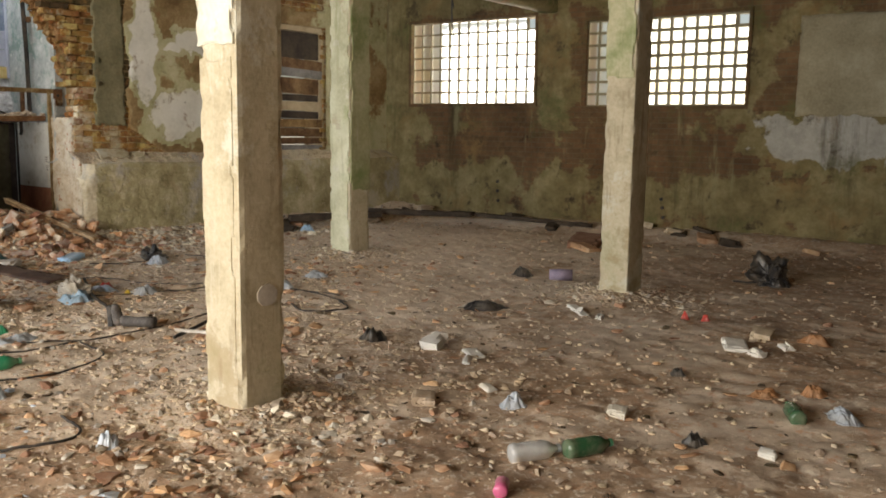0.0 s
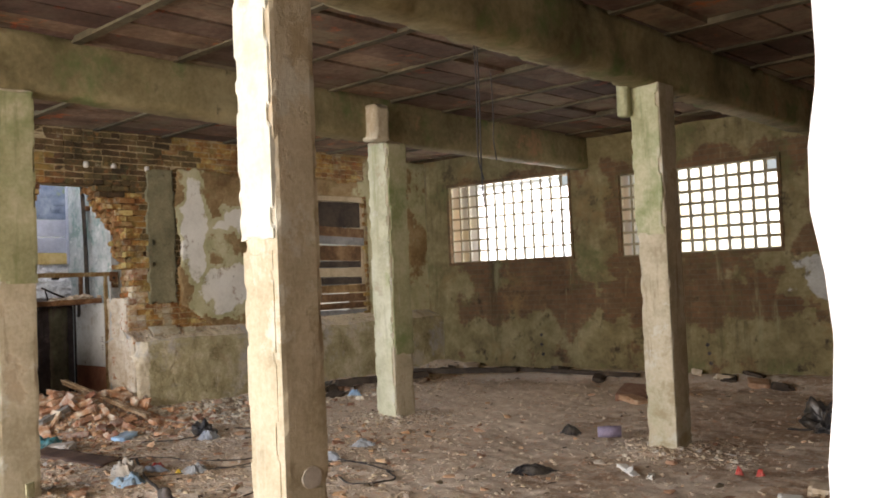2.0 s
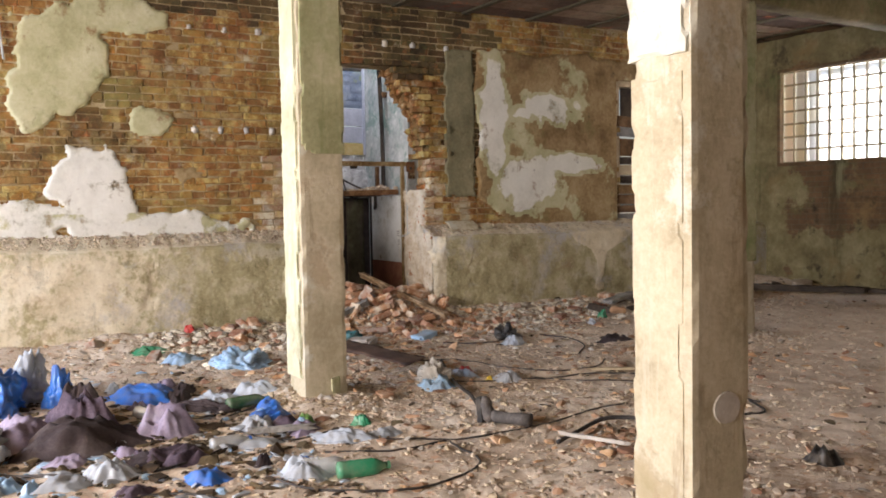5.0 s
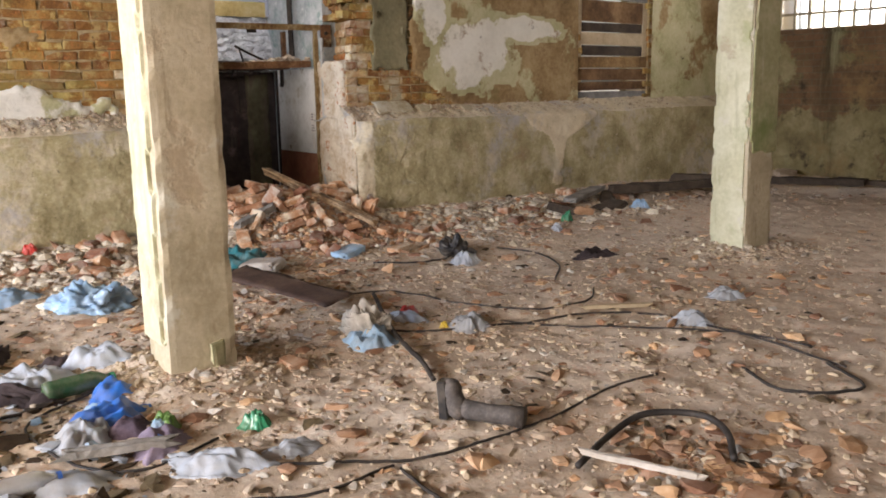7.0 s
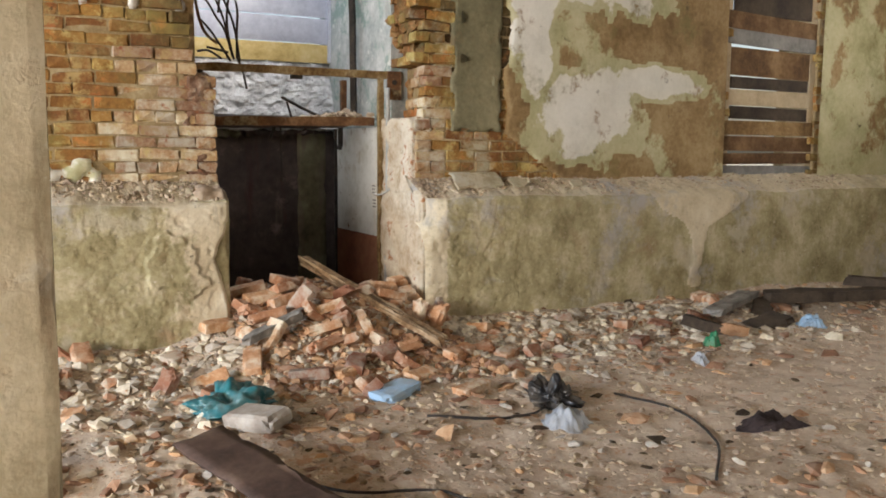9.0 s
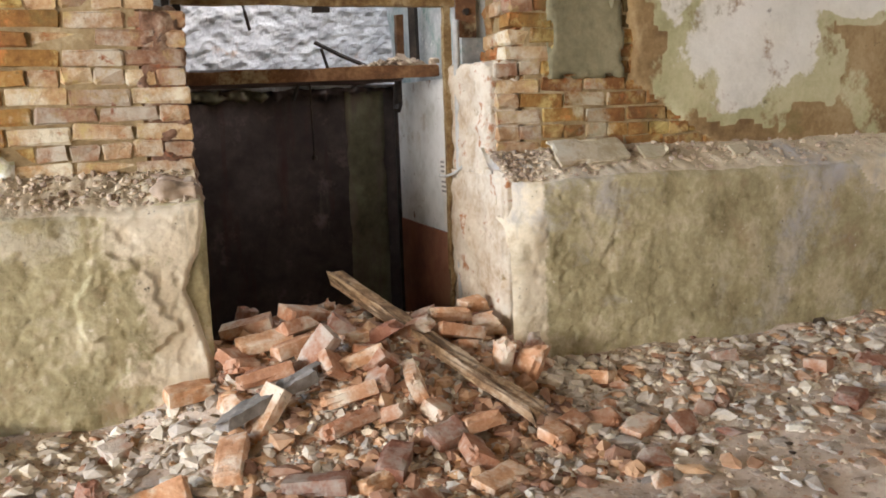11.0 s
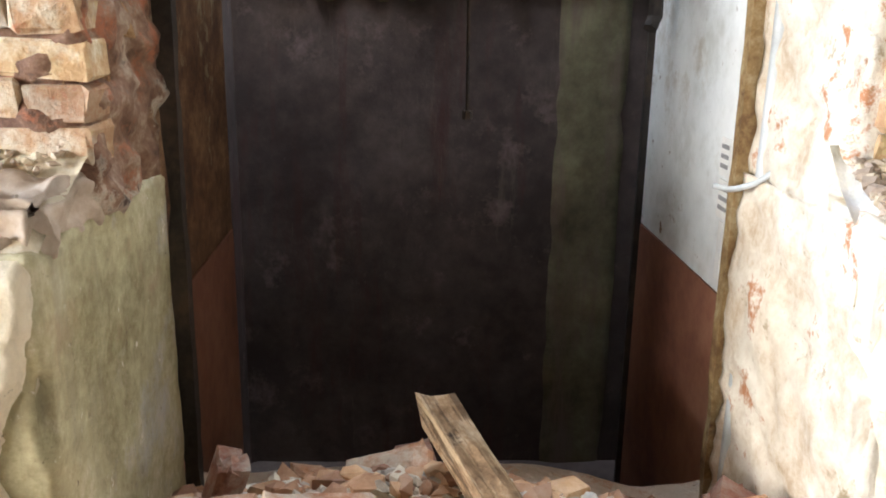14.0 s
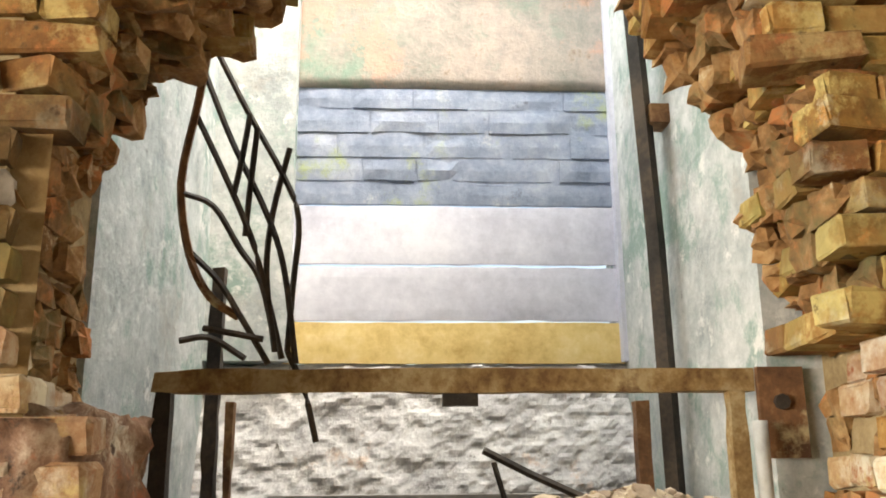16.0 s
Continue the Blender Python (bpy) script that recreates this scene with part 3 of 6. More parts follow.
HEADER = [brick_mesh("brick", 0.122, 0.12, 0.070, M_BRICK, 20 + s) for s in range(4)]

def left_edge(z):
    if z < 1.85:
        return 4.42
    if z < 2.45:
        return 4.28
    if z < 2.72:
        return 4.28 + (z - 2.45) * 0.6
    return min(4.80, 4.50 + (z - 2.72) * 0.9)

def right_edge(z):
    if z < 1.62:
        return 5.93
    if z < 2.05:
        return 6.0
    if z < 2.2:
        return 5.95
    if z < 2.5:
        return 5.90
    return 5.91 - (z - 2.5) * 0.66

def west_bricks():
    """Places of all bricks of the west wall's bare face: (mesh, matrix)."""
    rng = random.Random(4)
    out = []
    k = 0
    while 1.10 + k * COURSE < 3.93:
        z = 1.10 + (k + 0.5) * COURSE
        over = z > 3.16
        for side in (-1, 1):
            start = (5.1 if over else left_edge(z) if side < 0 else right_edge(z))
            start += side * (rng.uniform(0.0, 0.02) if z < 1.85 else rng.uniform(-0.05, 0.08)) * (0 if over else 1)
            y = start + side * (0.0 if k % 2 else -0.0)
            first = 0
            headers = k % 4 == 1
            end = -0.1 if side < 0 else 11.95
            while (y > end if side < 0 else y < end):
                head = headers or (first == 0 and k % 2)
                l = 0.134 if head else LONG
                mid = y + side * l / 2
                jut = rng.gauss(0, 0.004) + (rng.uniform(0, 0.03) if first < 2 and 1.9 < z < 3.2 else 0)
                m = pose(WEST - 0.052 + jut, mid, z + rng.gauss(0, 0.003), rng.gauss(0, 1.2), rng.gauss(0, 1.2), rng.gauss(0, 1.5) + (rng.gauss(0, 7) if first == 0 and z > 2.0 and not over else 0))
                in_window = 9.2 < mid < 10.5 and z < 3.22
                if not in_window:
                    out.append((rng.choice(HEADER if head else STRETCH), m, mid, z))
                if first == 0 and not over and z > 1.1:
                    for wythe in (1, 2, 3):
                        back = pose(WEST - 0.045 - 0.127 * wythe, mid + side * rng.uniform(0.08, 0.16), z + rng.gauss(0, 0.003), rng.gauss(0, 2), rng.gauss(0, 2), rng.gauss(0, 4))
                        out.append((rng.choice(STRETCH), back, mid, z))
                        if wythe < 3 and (4.42 < left_edge(z) or right_edge(z) < 5.8):
                            back = pose(WEST - 0.045 - 0.127 * wythe, mid + side * 0.36, z, rng.gauss(0, 1), rng.gauss(0, 1), rng.gauss(0, 1))
                            out.append((rng.choice(STRETCH), back, mid, z))
                y += side * l
                first += 1
        k += 1
    return out

# ---- west wall ----
wall_west = thing("wall_west", boxes((-11.95, WEST - 0.002, -6.0, 4.20, -0.6, 4.3), (-11.95, WEST - 0.002, 6.12, 9.22, -0.6, 4.3), (-11.95, WEST - 0.002, 10.48, 13.6, -0.6, 4.3),
                                     (-11.95, WEST - 0.002, 4.20, 6.12, 3.2, 4.3), (-11.95, WEST - 0.002, 9.22, 10.48, -0.6, 1.06), (-11.95, WEST - 0.002, 9.22, 10.48, 3.2, 4.3)),
                  M_MORTAR, "old brick wall with fallen plaster and a broken doorway", "wall", kind="structure")

def layer(name, y0, y1, z0, z1, step, depth_at, tone_at, material, parent, label, skip=None):
    """A skin on the west wall: depth_at(y, z) is its x, tone_at(y, z) which coat shows."""
    ny, nz = round((y1 - y0) / step), round((z1 - z0) / step)
    verts, tones = [], []
    for j in range(nz + 1):
        for i in range(ny + 1):
            y, z = y0 + (y1 - y0) * i / ny, z0 + (z1 - z0) * j / nz
            verts.append((depth_at(y, z), y, z))
            tones.append(tone_at(y, z))
    w = ny + 1
    faces = []
    for j in range(nz):
        for i in range(ny):
            yc, zc = y0 + (y1 - y0) * (i + 0.5) / ny, z0 + (z1 - z0) * (j + 0.5) / nz
            quad = (j * w + i, j * w + i + 1, (j + 1) * w + i + 1, (j + 1) * w + i)
            if skip and skip(yc, zc):
                continue
            if max(verts[q][0] for q in quad) < WEST - 0.03:
                continue
            faces.append(quad)
    me = bpy.data.meshes.new(name)
    me.from_pydata(verts, [], faces)
    me.attributes.new("tone", "FLOAT", "POINT").data.foreach_set("value", tones)
    me.materials.append(material)
    me.polygons.foreach_set("use_smooth", [True] * len(faces))
    ob = new(name, me)
    ob.parent = parent
    ob["label"] = label
    return ob

def blob(y, z, cy, cz, ry, rz, seed, rag=0.55):
    """Over 0 inside a ragged island of plaster."""
    d = math.hypot((y - cy) / ry, (z - cz) / rz)
    return 1 - d + rag * fractal(y * 3.2 + seed, z * 3.2, seed, 4)

def left_coat(y, z):
    """Plaster left of the doorway: two big islands, a small one, and the ragged band on the dado."""
    a = max(blob(y, z, 1.62, 3.02, 0.50, 0.62, 2.0), blob(y, z, 2.15, 3.52, 0.62, 0.22, 5.0), blob(y, z, 1.3, 2.55, 0.26, 0.36, 6.0))
    b = max(blob(y, z, 1.86, 1.60, 0.48, 0.52, 8.0, 0.75), blob(y, z, 0.85, 1.30, 0.9, 0.24, 11.0), blob(y, z, 2.5, 1.2, 0.95, 0.20, 12.0, 0.8))
    c = blob(y, z, 2.52, 2.36, 0.26, 0.17, 14.0)
    d = blob(y, z, 0.2, 2.9, 0.5, 0.7, 15.0) - 0.25
    f = 2.4 * fractal(y * 1.4 + 9, z * 1.9, 50.0, 5) - 0.42 - 1.2 * smooth_step(3.1, 3.6, y)
    e = (1.20 + 0.24 * fractal(y * 2, 3.0, 4.0, 3) - z) * 3 - 4 * smooth_step(2.9, 3.5, y)
    return a, b, max(c, d), e, f

def left_depth(y, z):
    coat = left_coat(y, z)
    k = max(coat[:4])
    return max(WEST - 0.06 + 0.092 * smooth_step(0.0, 0.12, k), WEST - 0.02 + 0.036 * smooth_step(0.0, 0.35, coat[4])) + 0.006 * fractal(y * 5, z * 5, 2.0, 3)

def left_tone(y, z):
    a, b, c, e, f = left_coat(y, z)
    return 1.3 if a > 0 and a > b else (1.75 if z > 1.36 else 1.6 + 1.1 * fractal(y * 3, z * 3, 64.0, 4)) if b > 0 else 0.75 if c > 0 else 1.6 + 1.0 * fractal(y * 2.2, z * 2.2, 66.0, 4) if e > 0 else 0.1 + 0.5 * fractal(y, z, 60.0, 3)

layer("plaster", -0.2, 4.28, 1.02, 3.9, 0.028, left_depth, left_tone, M_PLASTER, wall_west, "flaking cream plaster islands")

def right_coat(y, z):
    field = min((y - 6.72) * 3, (3.42 - z) * 3 + 0.3, (z - 1.04) * 4 - smooth_step(7.6, 6.4, y) * 2.2) + 0.7 * fractal(y * 1.6, z * 1.6, 21.0, 4)
    return max(field, min((y - 10.45) * 3, 3))

def right_depth(y, z):
    k = right_coat(y, z)
    return WEST - 0.06 + 0.088 * smooth_step(0.0, 0.15, k) + 0.008 * fractal(y * 4, z * 4, 7.0, 3)

def right_tone(y, z):
    w = max(blob(y, z, 7.62, 1.68, 0.62, 0.46, 31.0, 0.6), blob(y, z, 8.35, 1.96, 0.62, 0.17, 35.0, 0.6), blob(y, z, 7.02, 2.55, 0.26, 0.85, 33.0, 0.8), blob(y, z, 8.0, 2.72, 0.62, 0.26, 36.0, 1.0))
    g = 0.22 + 1.3 * fractal(y * 1.5, z * 1.5, 40.0, 5) + 0.45 * smooth_step(10.3, 10.6, y)
    return max(g, 1.0 + min(0.9, w * 2.2)) if w > 0 else g

layer("plaster", 6.2, 12.1, 1.02, 3.9, 0.03, right_depth, right_tone, M_PLASTER, wall_west, "stained plaster with white patches", skip=lambda y, z: 9.2 < y < 10.5 and 1.06 < z < 3.2)

# thick cement dado, with a crumbled ledge on top, broken off at the doorway
def dado_top(y):
    return 0.99 + 0.03 * fractal(y * 1.6, 8.0, 2.0, 3) + 0.014 * fractal(y * 7, 1.0, 2.0, 3)

def hanging_patch(y, z):
    """Over 0 inside the pale tongue of render that hangs down the dado below the boarded window."""
    half = 0.07 + 0.50 * smooth_step(0.60, 1.0, z)
    return min(1.0, (half - abs(y - 8.58 - 0.10 * (z - 0.5))) * 5, (z - 0.17) * 5) + 0.55 * fractal(y * 4, z * 4, 41.0, 4)

def dado_depth(y, z, inner):
    top = dado_top(y)
    face = -11.10 + 0.012 * fractal(y * 1.4, z * 1.4, 5.0, 4) + 0.005 * fractal(y * 14, z * 14, 6.0, 4) + 0.004 * smooth_step(0.04, 0.06, fractal(y * 6 + 3, z * 6, 12.0, 5)) - 0.008 * smooth_step(0.30, 0.34, fractal(y * 17, z * 17, 14.0, 2))
    face += 0.017 * smooth_step(0.0, 0.03, max(blob(y, z, 4.06, 0.60, 0.15, 0.17, 71.0, 1.3), blob(y, z, 2.19, 0.57, 0.14, 0.20, 74.0, 1.2)))
    face += 0.010 * smooth_step(0.0, 0.06, hanging_patch(y, z)) if 7.6 < y < 9.6 else 0.0
    face -= 0.006 * smooth_step(0.12, 0.14, fractal(y * 8 + 4, z * 8, 17.0, 5)) * smooth_step(1.6, 0.2, abs(y - inner))
    if inner < 5:
        edge = 4.385 - 0.09 * math.exp(-((z - 0.60) / 0.20) ** 2) - 0.03 * math.exp(-((z - 0.12) / 0.1) ** 2) + 0.035 * fractal(z * 5, 4.0, 26.0, 4)
        face -= 1.5 * max(0.0, y - edge)
    else:
        edge = 5.90 + 0.13 * smooth_step(0.50, 0.98, z) + 0.05 * fractal(z * 4, 2.0, 22.0, 4) + 0.02 * fractal(y * 9, z * 9, 23.0, 3)
        back = min(1.0, max(0.0, (edge + 0.05 - y) / 0.17))
        face -= 0.20 * (1 - math.sqrt(1 - back * back)) + 0.012 * back * fractal(y * 12, z * 12, 24.0, 4)
    if z <= top:
        return face - 0.012 * smooth_step(top - 0.025, top, z)
    up = (z - top) / 0.15
    crumbs = 0.10 * fractal(y * 13, z * 13, 3.0, 4) + 0.05 * fractal(y * 31, z * 31, 8.0, 2)
    return max(WEST - 0.05, face - 0.015 - (face - WEST) * min(1.15, max(0.0, up + 1.6 * crumbs * min(1.0, up * 5))))

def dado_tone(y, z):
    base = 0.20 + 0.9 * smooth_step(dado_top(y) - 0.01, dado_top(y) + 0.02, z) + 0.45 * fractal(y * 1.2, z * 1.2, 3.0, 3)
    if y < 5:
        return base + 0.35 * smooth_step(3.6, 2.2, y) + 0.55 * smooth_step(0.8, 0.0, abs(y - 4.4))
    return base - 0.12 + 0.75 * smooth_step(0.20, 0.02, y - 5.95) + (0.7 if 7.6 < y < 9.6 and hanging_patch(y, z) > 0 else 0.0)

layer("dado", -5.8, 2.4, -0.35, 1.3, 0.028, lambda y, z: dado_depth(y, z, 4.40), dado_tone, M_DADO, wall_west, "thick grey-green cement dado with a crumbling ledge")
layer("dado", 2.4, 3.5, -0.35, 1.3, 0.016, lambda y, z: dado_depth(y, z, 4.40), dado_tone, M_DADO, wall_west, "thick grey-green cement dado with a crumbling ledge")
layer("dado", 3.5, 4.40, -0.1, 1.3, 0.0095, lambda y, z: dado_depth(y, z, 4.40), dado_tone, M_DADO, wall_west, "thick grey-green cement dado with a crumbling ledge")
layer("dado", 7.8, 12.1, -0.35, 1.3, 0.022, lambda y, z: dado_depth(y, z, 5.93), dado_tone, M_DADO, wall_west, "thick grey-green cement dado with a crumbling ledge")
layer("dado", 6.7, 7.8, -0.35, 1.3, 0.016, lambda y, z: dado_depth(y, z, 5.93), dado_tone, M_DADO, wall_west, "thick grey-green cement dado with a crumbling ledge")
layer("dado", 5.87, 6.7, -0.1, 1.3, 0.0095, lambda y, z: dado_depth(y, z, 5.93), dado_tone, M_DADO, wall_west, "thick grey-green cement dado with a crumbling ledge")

# door jambs: the cut ends of wall and dado
part("jamb", rough_box(-11.95, -11.13, 4.18, 4.405, -0.4, 1.01, 0.02, 0.012, 3.0, 0.03, 0.004), M_DADO, wall_west, "rough rendered door jamb", True)
part("jamb", rough_box(-11.95, -11.455, 4.20, 4.40, 0.98, 1.86, 0.02, 0.03, 5.0, 0.07, 0.01, 0.05), M_JAMB, wall_west, "ragged broken brick door jamb", True)
part("jamb", rough_box(-11.47, -11.19, 4.22, 4.398, 0.97, 1.09, 0.015, 0.02, 6.0, 0.04, 0.012, 0.05), M_CHIP_TAN, wall_west, "crumbled end of the dado ledge", True)
part("jamb", rough_box(-11.95, -11.22, 5.87, 6.12, -0.4, 1.04, 0.02, 0.03, 8.0, 0.05, 0.02, 0.02), M_LIMEBRICK, wall_west, "whitewashed rough door jamb", True)
part("jamb", rough_box(-11.95, -11.455, 5.89, 6.10, 1.0, 1.60, 0.02, 0.03, 9.0, 0.08, 0.012, 0.02), M_LIMEBRICK, wall_west, "whitewashed rough door jamb", True)
part("cement_strip", rough_box(-11.5, -11.418, 6.25, 6.71, 1.50, 3.45, 0.025, 0.006, 12.0, 0.10, 0.003), M_PILASTER, wall_west, "flat olive-grey render strip with chipped edges", True)

# ---- boarded window in the west wall ----
window_1 = group_root("window_1", (-11.6, 9.85, 1.06), "tall window boarded up with loose brown planks", "window", kind="structure")
under("frame", boxes((-11.75, -11.48, 9.22, 9.30, 1.06, 3.2), (-11.75, -11.48, 10.40, 10.48, 1.06, 3.2), (-11.75, -11.48, 9.30, 10.40, 3.12, 3.2)), M_PALEBOARD, window_1)
_rng = random.Random(12)
for z0, z1, mat, tilt in ((2.66, 3.10, M_DARKBOARD, 0), (2.50, 2.66, M_BOARD, 2.5), (2.36, 2.50, M_GREYBOARD, 2.0), (2.08, 2.34, M_BOARD, 1.0), (1.96, 2.07, M_DARKBOARD, 0.4), (1.80, 1.95, M_PALEBOARD, 0.3),
                          (1.67, 1.79, M_DARKBOARD, 0.6), (1.52, 1.655, M_BOARD, 0), (1.365, 1.505, M_BOARD, 0.4), (1.24, 1.345, M_BOARD, -0.3), (1.075, 1.222, M_GREYBOARD, 0.5)):
    bm = bmesh.new()
    l = 1.22 if mat is not M_DARKBOARD else 1.06
    box(bm, -0.012, 0.012, -l / 2, l / 2, -(z1 - z0) / 2, (z1 - z0) / 2, pose(-11.49 + _rng.uniform(-0.012, 0.012), 9.86, (z0 + z1) / 2, tilt * -1, 0, 0))
    under("board", bm, mat, window_1)
under("sill", rough_box(-11.95, -11.38, 9.16, 10.54, 0.98, 1.06, 0.06, 0.012, 4.0), M_DADO, window_1)

# ---- north wall, with two glass-block windows ----
HOLES = ((-10.84, -8.28, 1.97, 3.39), (-7.36, -4.82, 1.92, 3.25))
def north_bm():
    bm = bmesh.new()
    xs = sorted({WEST - 0.5, 3.5, *(h[0] for h in HOLES), *(h[1] for h in HOLES)})
    for x0, x1 in zip(xs, xs[1:]):
        hole = [h for h in HOLES if abs(h[0] - x0) < 1e-6]
        spans = [(-0.6, hole[0][2]), (hole[0][3], 4.3)] if hole else [(-0.6, 4.3)]
        for z0, z1 in spans:
            vs = box(bm, x0, x1, 0, 0.3, z0, z1)
            for v in vs:
                v.co.y += north(v.co.x) + 0.03
    return bm
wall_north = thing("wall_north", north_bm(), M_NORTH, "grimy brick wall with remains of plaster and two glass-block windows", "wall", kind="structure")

def north_skin():
    step = 0.05
    xs = list(np.arange(WEST, 3.2, step))
    zs = list(np.arange(-0.3, 3.96, step))
    verts, tones, faces = [], [], []
    for z in zs:
        for x in xs:
            low = (0.92 + 0.25 * fractal(x * 0.8, 2.0, 1.0, 3) - z) * 3
            corner = (-10.7 - x) * 2 + 0.5 * fractal(x * 2, z * 2, 4.0, 3)
            pier = 1 - abs(x + 7.85) / 0.32 + 0.5 * fractal(x * 2, z * 2, 6.0, 3) - (0.8 if z < 1.5 else 0)
            top = (z - 3.45) * 3
            white = blob(x, z, -3.7, 1.45, 1.15, 0.55, 3.0, 0.8) - smooth_step(1.75, 2.0, z)
            island = fractal(x * 0.9, z * 0.9, 8.0, 4) * 2.2 - 0.45
            k = max(low, corner, pier, top, island)
            tone = 1.0 + min(0.8, white * 2) if white > 0 else 0.5 + 0.35 * max(-1.0, min(1.0, k * 1.5)) + 1.0 * fractal(x * 1.6, z * 1.6, 5.0, 5)
            depth = 0.025 * smooth_step(0, 0.2, max(k, white)) + 0.012 * fractal(x * 3, z * 3, 9.0, 3)
            verts.append((x, north(x) + 0.012 - depth, z))
            tones.append(tone)
    w = len(xs)
    for j in range(len(zs) - 1):
        for i in range(w - 1):
            xc, zc = xs[i] + step / 2, zs[j] + step / 2
            if any(h[0] - 0.01 < xc < h[1] + 0.01 and h[2] - 0.01 < zc < h[3] + 0.01 for h in HOLES):
                continue
            faces.append((j * w + i, j * w + i + 1, (j + 1) * w + i + 1, (j + 1) * w + i))
    me = bpy.data.meshes.new("plaster")
    me.from_pydata(verts, [], faces)
    me.attributes.new("tone", "FLOAT", "POINT").data.foreach_set("value", tones)
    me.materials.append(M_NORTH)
    me.polygons.foreach_set("use_smooth", [True] * len(faces))
    ob = new("plaster", me)
    ob.parent = wall_north
    ob["label"] = "blotched green and brown plaster remains"
north_skin()

def along_north(x, z, off=0.0):
    return Matrix.Translation((x, north(x) + off, z)) @ pose(0, 0, 0, 0, 0, math.degrees(math.atan(SLOPE)))

part("panel", rough_box(-0.72, 0.72, -0.035, 0.03, -0.70, 0.70, 0.06, 0.006, 3.0), M_CEMENT, wall_north, "square of flat grey cement", True).matrix_basis = along_north(-3.42, 2.45)

def glass_window(name, hole, cols, label, joint=0.013):
    root = group_root(name, (hole[0], north(hole[0]), hole[2]), label, "window", kind="structure")
    x0, x1, z0, z1 = hole
    lengths, rows = x1 - x0, 7
    cw, ch = lengths / cols, (z1 - z0) / rows
    bm = bmesh.new()
    for i in range(cols + 1):
        box(bm, i * cw - joint, i * cw + joint, 0.05, 0.12, 0, z1 - z0)
    for j in range(rows + 1):
        box(bm, 0, lengths, 0.052, 0.118, j * ch - joint * 1.2, j * ch + joint * 1.2)
    turn = pose(0, 0, 0, 0, 0, math.degrees(math.atan(SLOPE)))
    grid = part("mortar_grid", bm, M_CEMENT, root)
    grid.matrix_basis = turn
    bm = bmesh.new()
    box(bm, -cw / 2 + 0.009, cw / 2 - 0.009, -0.035, 0.035, -ch / 2 + 0.009, ch / 2 - 0.009)
    bmesh.ops.bevel(bm, geom=bm.edges[:], offset=0.012, segments=1, affect="EDGES")
    me = bpy.data.meshes.new("glass_block")
    bm.to_mesh(me)
    bm.free()
    me.materials.append(M_GLASS)
    for i in range(cols):
        for j in range(rows):
            if (i, j) == (cols - 1, rows - 1):
                continue
            ob = new("glass_block", me)
            ob.parent = root
            ob.visible_shadow = False
            ob.matrix_basis = turn @ pose((i + 0.5) * cw, 0.085, (j + 0.5) * ch)
    bm = boxes((-0.05, 0.0, -0.03, 0.2, -0.05, z1 - z0 + 0.05), (lengths, lengths + 0.05, -0.03, 0.2, -0.05, z1 - z0 + 0.05), (0, lengths, -0.03, 0.2, z1 - z0, z1 - z0 + 0.05), (0, lengths, -0.04, 0.2, -0.05, 0))
    surround = part("surround", bm, M_NORTH, root)
    surround.matrix_basis = turn
    return root
window_2 = glass_window("window_2", HOLES[0], 13, "wide window of dusty glass blocks, glaring with daylight")
window_3 = glass_window("window_3", HOLES[1], 13, "wide window of dusty glass blocks, one missing", 0.021)

# ---- unseen sides, dark to cut bounce: east wall, south side with open bays ----
wall_east = thing("wall_east", boxes((3.2, 3.5, -6.1, 13.6, -0.6, 4.3)), M_SHADE, "unseen plain wall, kept dark to cut bounced light", "wall", kind="structure")
wall_south = thing("wall_south", boxes(*[(x0, x1, -6.1, -5.8, -0.6, 3.4) for x0, x1 in ((-11.95, -11.3), (-7.95, -7.4), (-4.05, -3.5), (-0.5, 3.2))], (-11.95, 3.2, -6.1, -5.8, 3.4, 4.3)), M_SHADE,
                   "unseen plain wall with wide open bays, kept dark", "wall", kind="structure")

# ---- ceiling: clay blocks between concrete ribs; beams along the column rows ----
def ceiling_bm():
    bm = bmesh.new()
    box(bm, -11.95, 3.5, -6.1, 13.7, CEIL + 0.03, CEIL + 0.3)
    rng = random.Random(9)
    y = -5.8
    while y < 13.2:
        x = -11.4
        while x < 3.1:
            d = rng.uniform(-0.012, 0.012)
            if rng.random() > 0.03:
                box(bm, x + 0.014, x + 0.386, y + 0.05, y + 0.98, CEIL - 0.02 + d, CEIL + 0.06)
            x += 0.4
        y += 1.03
    return bm
ceiling = thing("ceiling", ceiling_bm(), M_CEIL, "low ceiling of reddish clay slabs between ribs, stained", "ceiling", kind="structure")
def rib_bm():
    bm = bmesh.new()
    y = -5.8
    while y < 13.2:
        vs = box(bm, -11.4, 3.2, y - 0.045, y + 0.045, CEIL - 0.04, CEIL + 0.02)
        y += 1.03
    return bm
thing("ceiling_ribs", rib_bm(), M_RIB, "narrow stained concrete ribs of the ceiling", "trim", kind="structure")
for x0, x1, z0, skew in ((-7.74, -7.42, 3.42, -0.05), (-4.10, -3.76, 3.42, -0.02)):
    beam = thing("trim", rough_box(x0, x1, -5.8, north(x0) + 0.05, z0, CEIL + 0.02, 0.09, 0.02, x0, 0.03), M_BEAM, "deep mossy concrete ceiling beam on columns", "beam", kind="structure", smooth=True)
    for v in beam.data.vertices:
        v.co.x += skew * (v.co.y - 2.9)
thing("corbel_1", rough_box(-7.72, -7.46, 7.10, 7.34, 3.38, 3.82, 0.03, 0.012, 2.0, 0.05), M_COLUMN, "stub of broken concrete corbel beside a beam", "corbel", kind="structure", smooth=True)
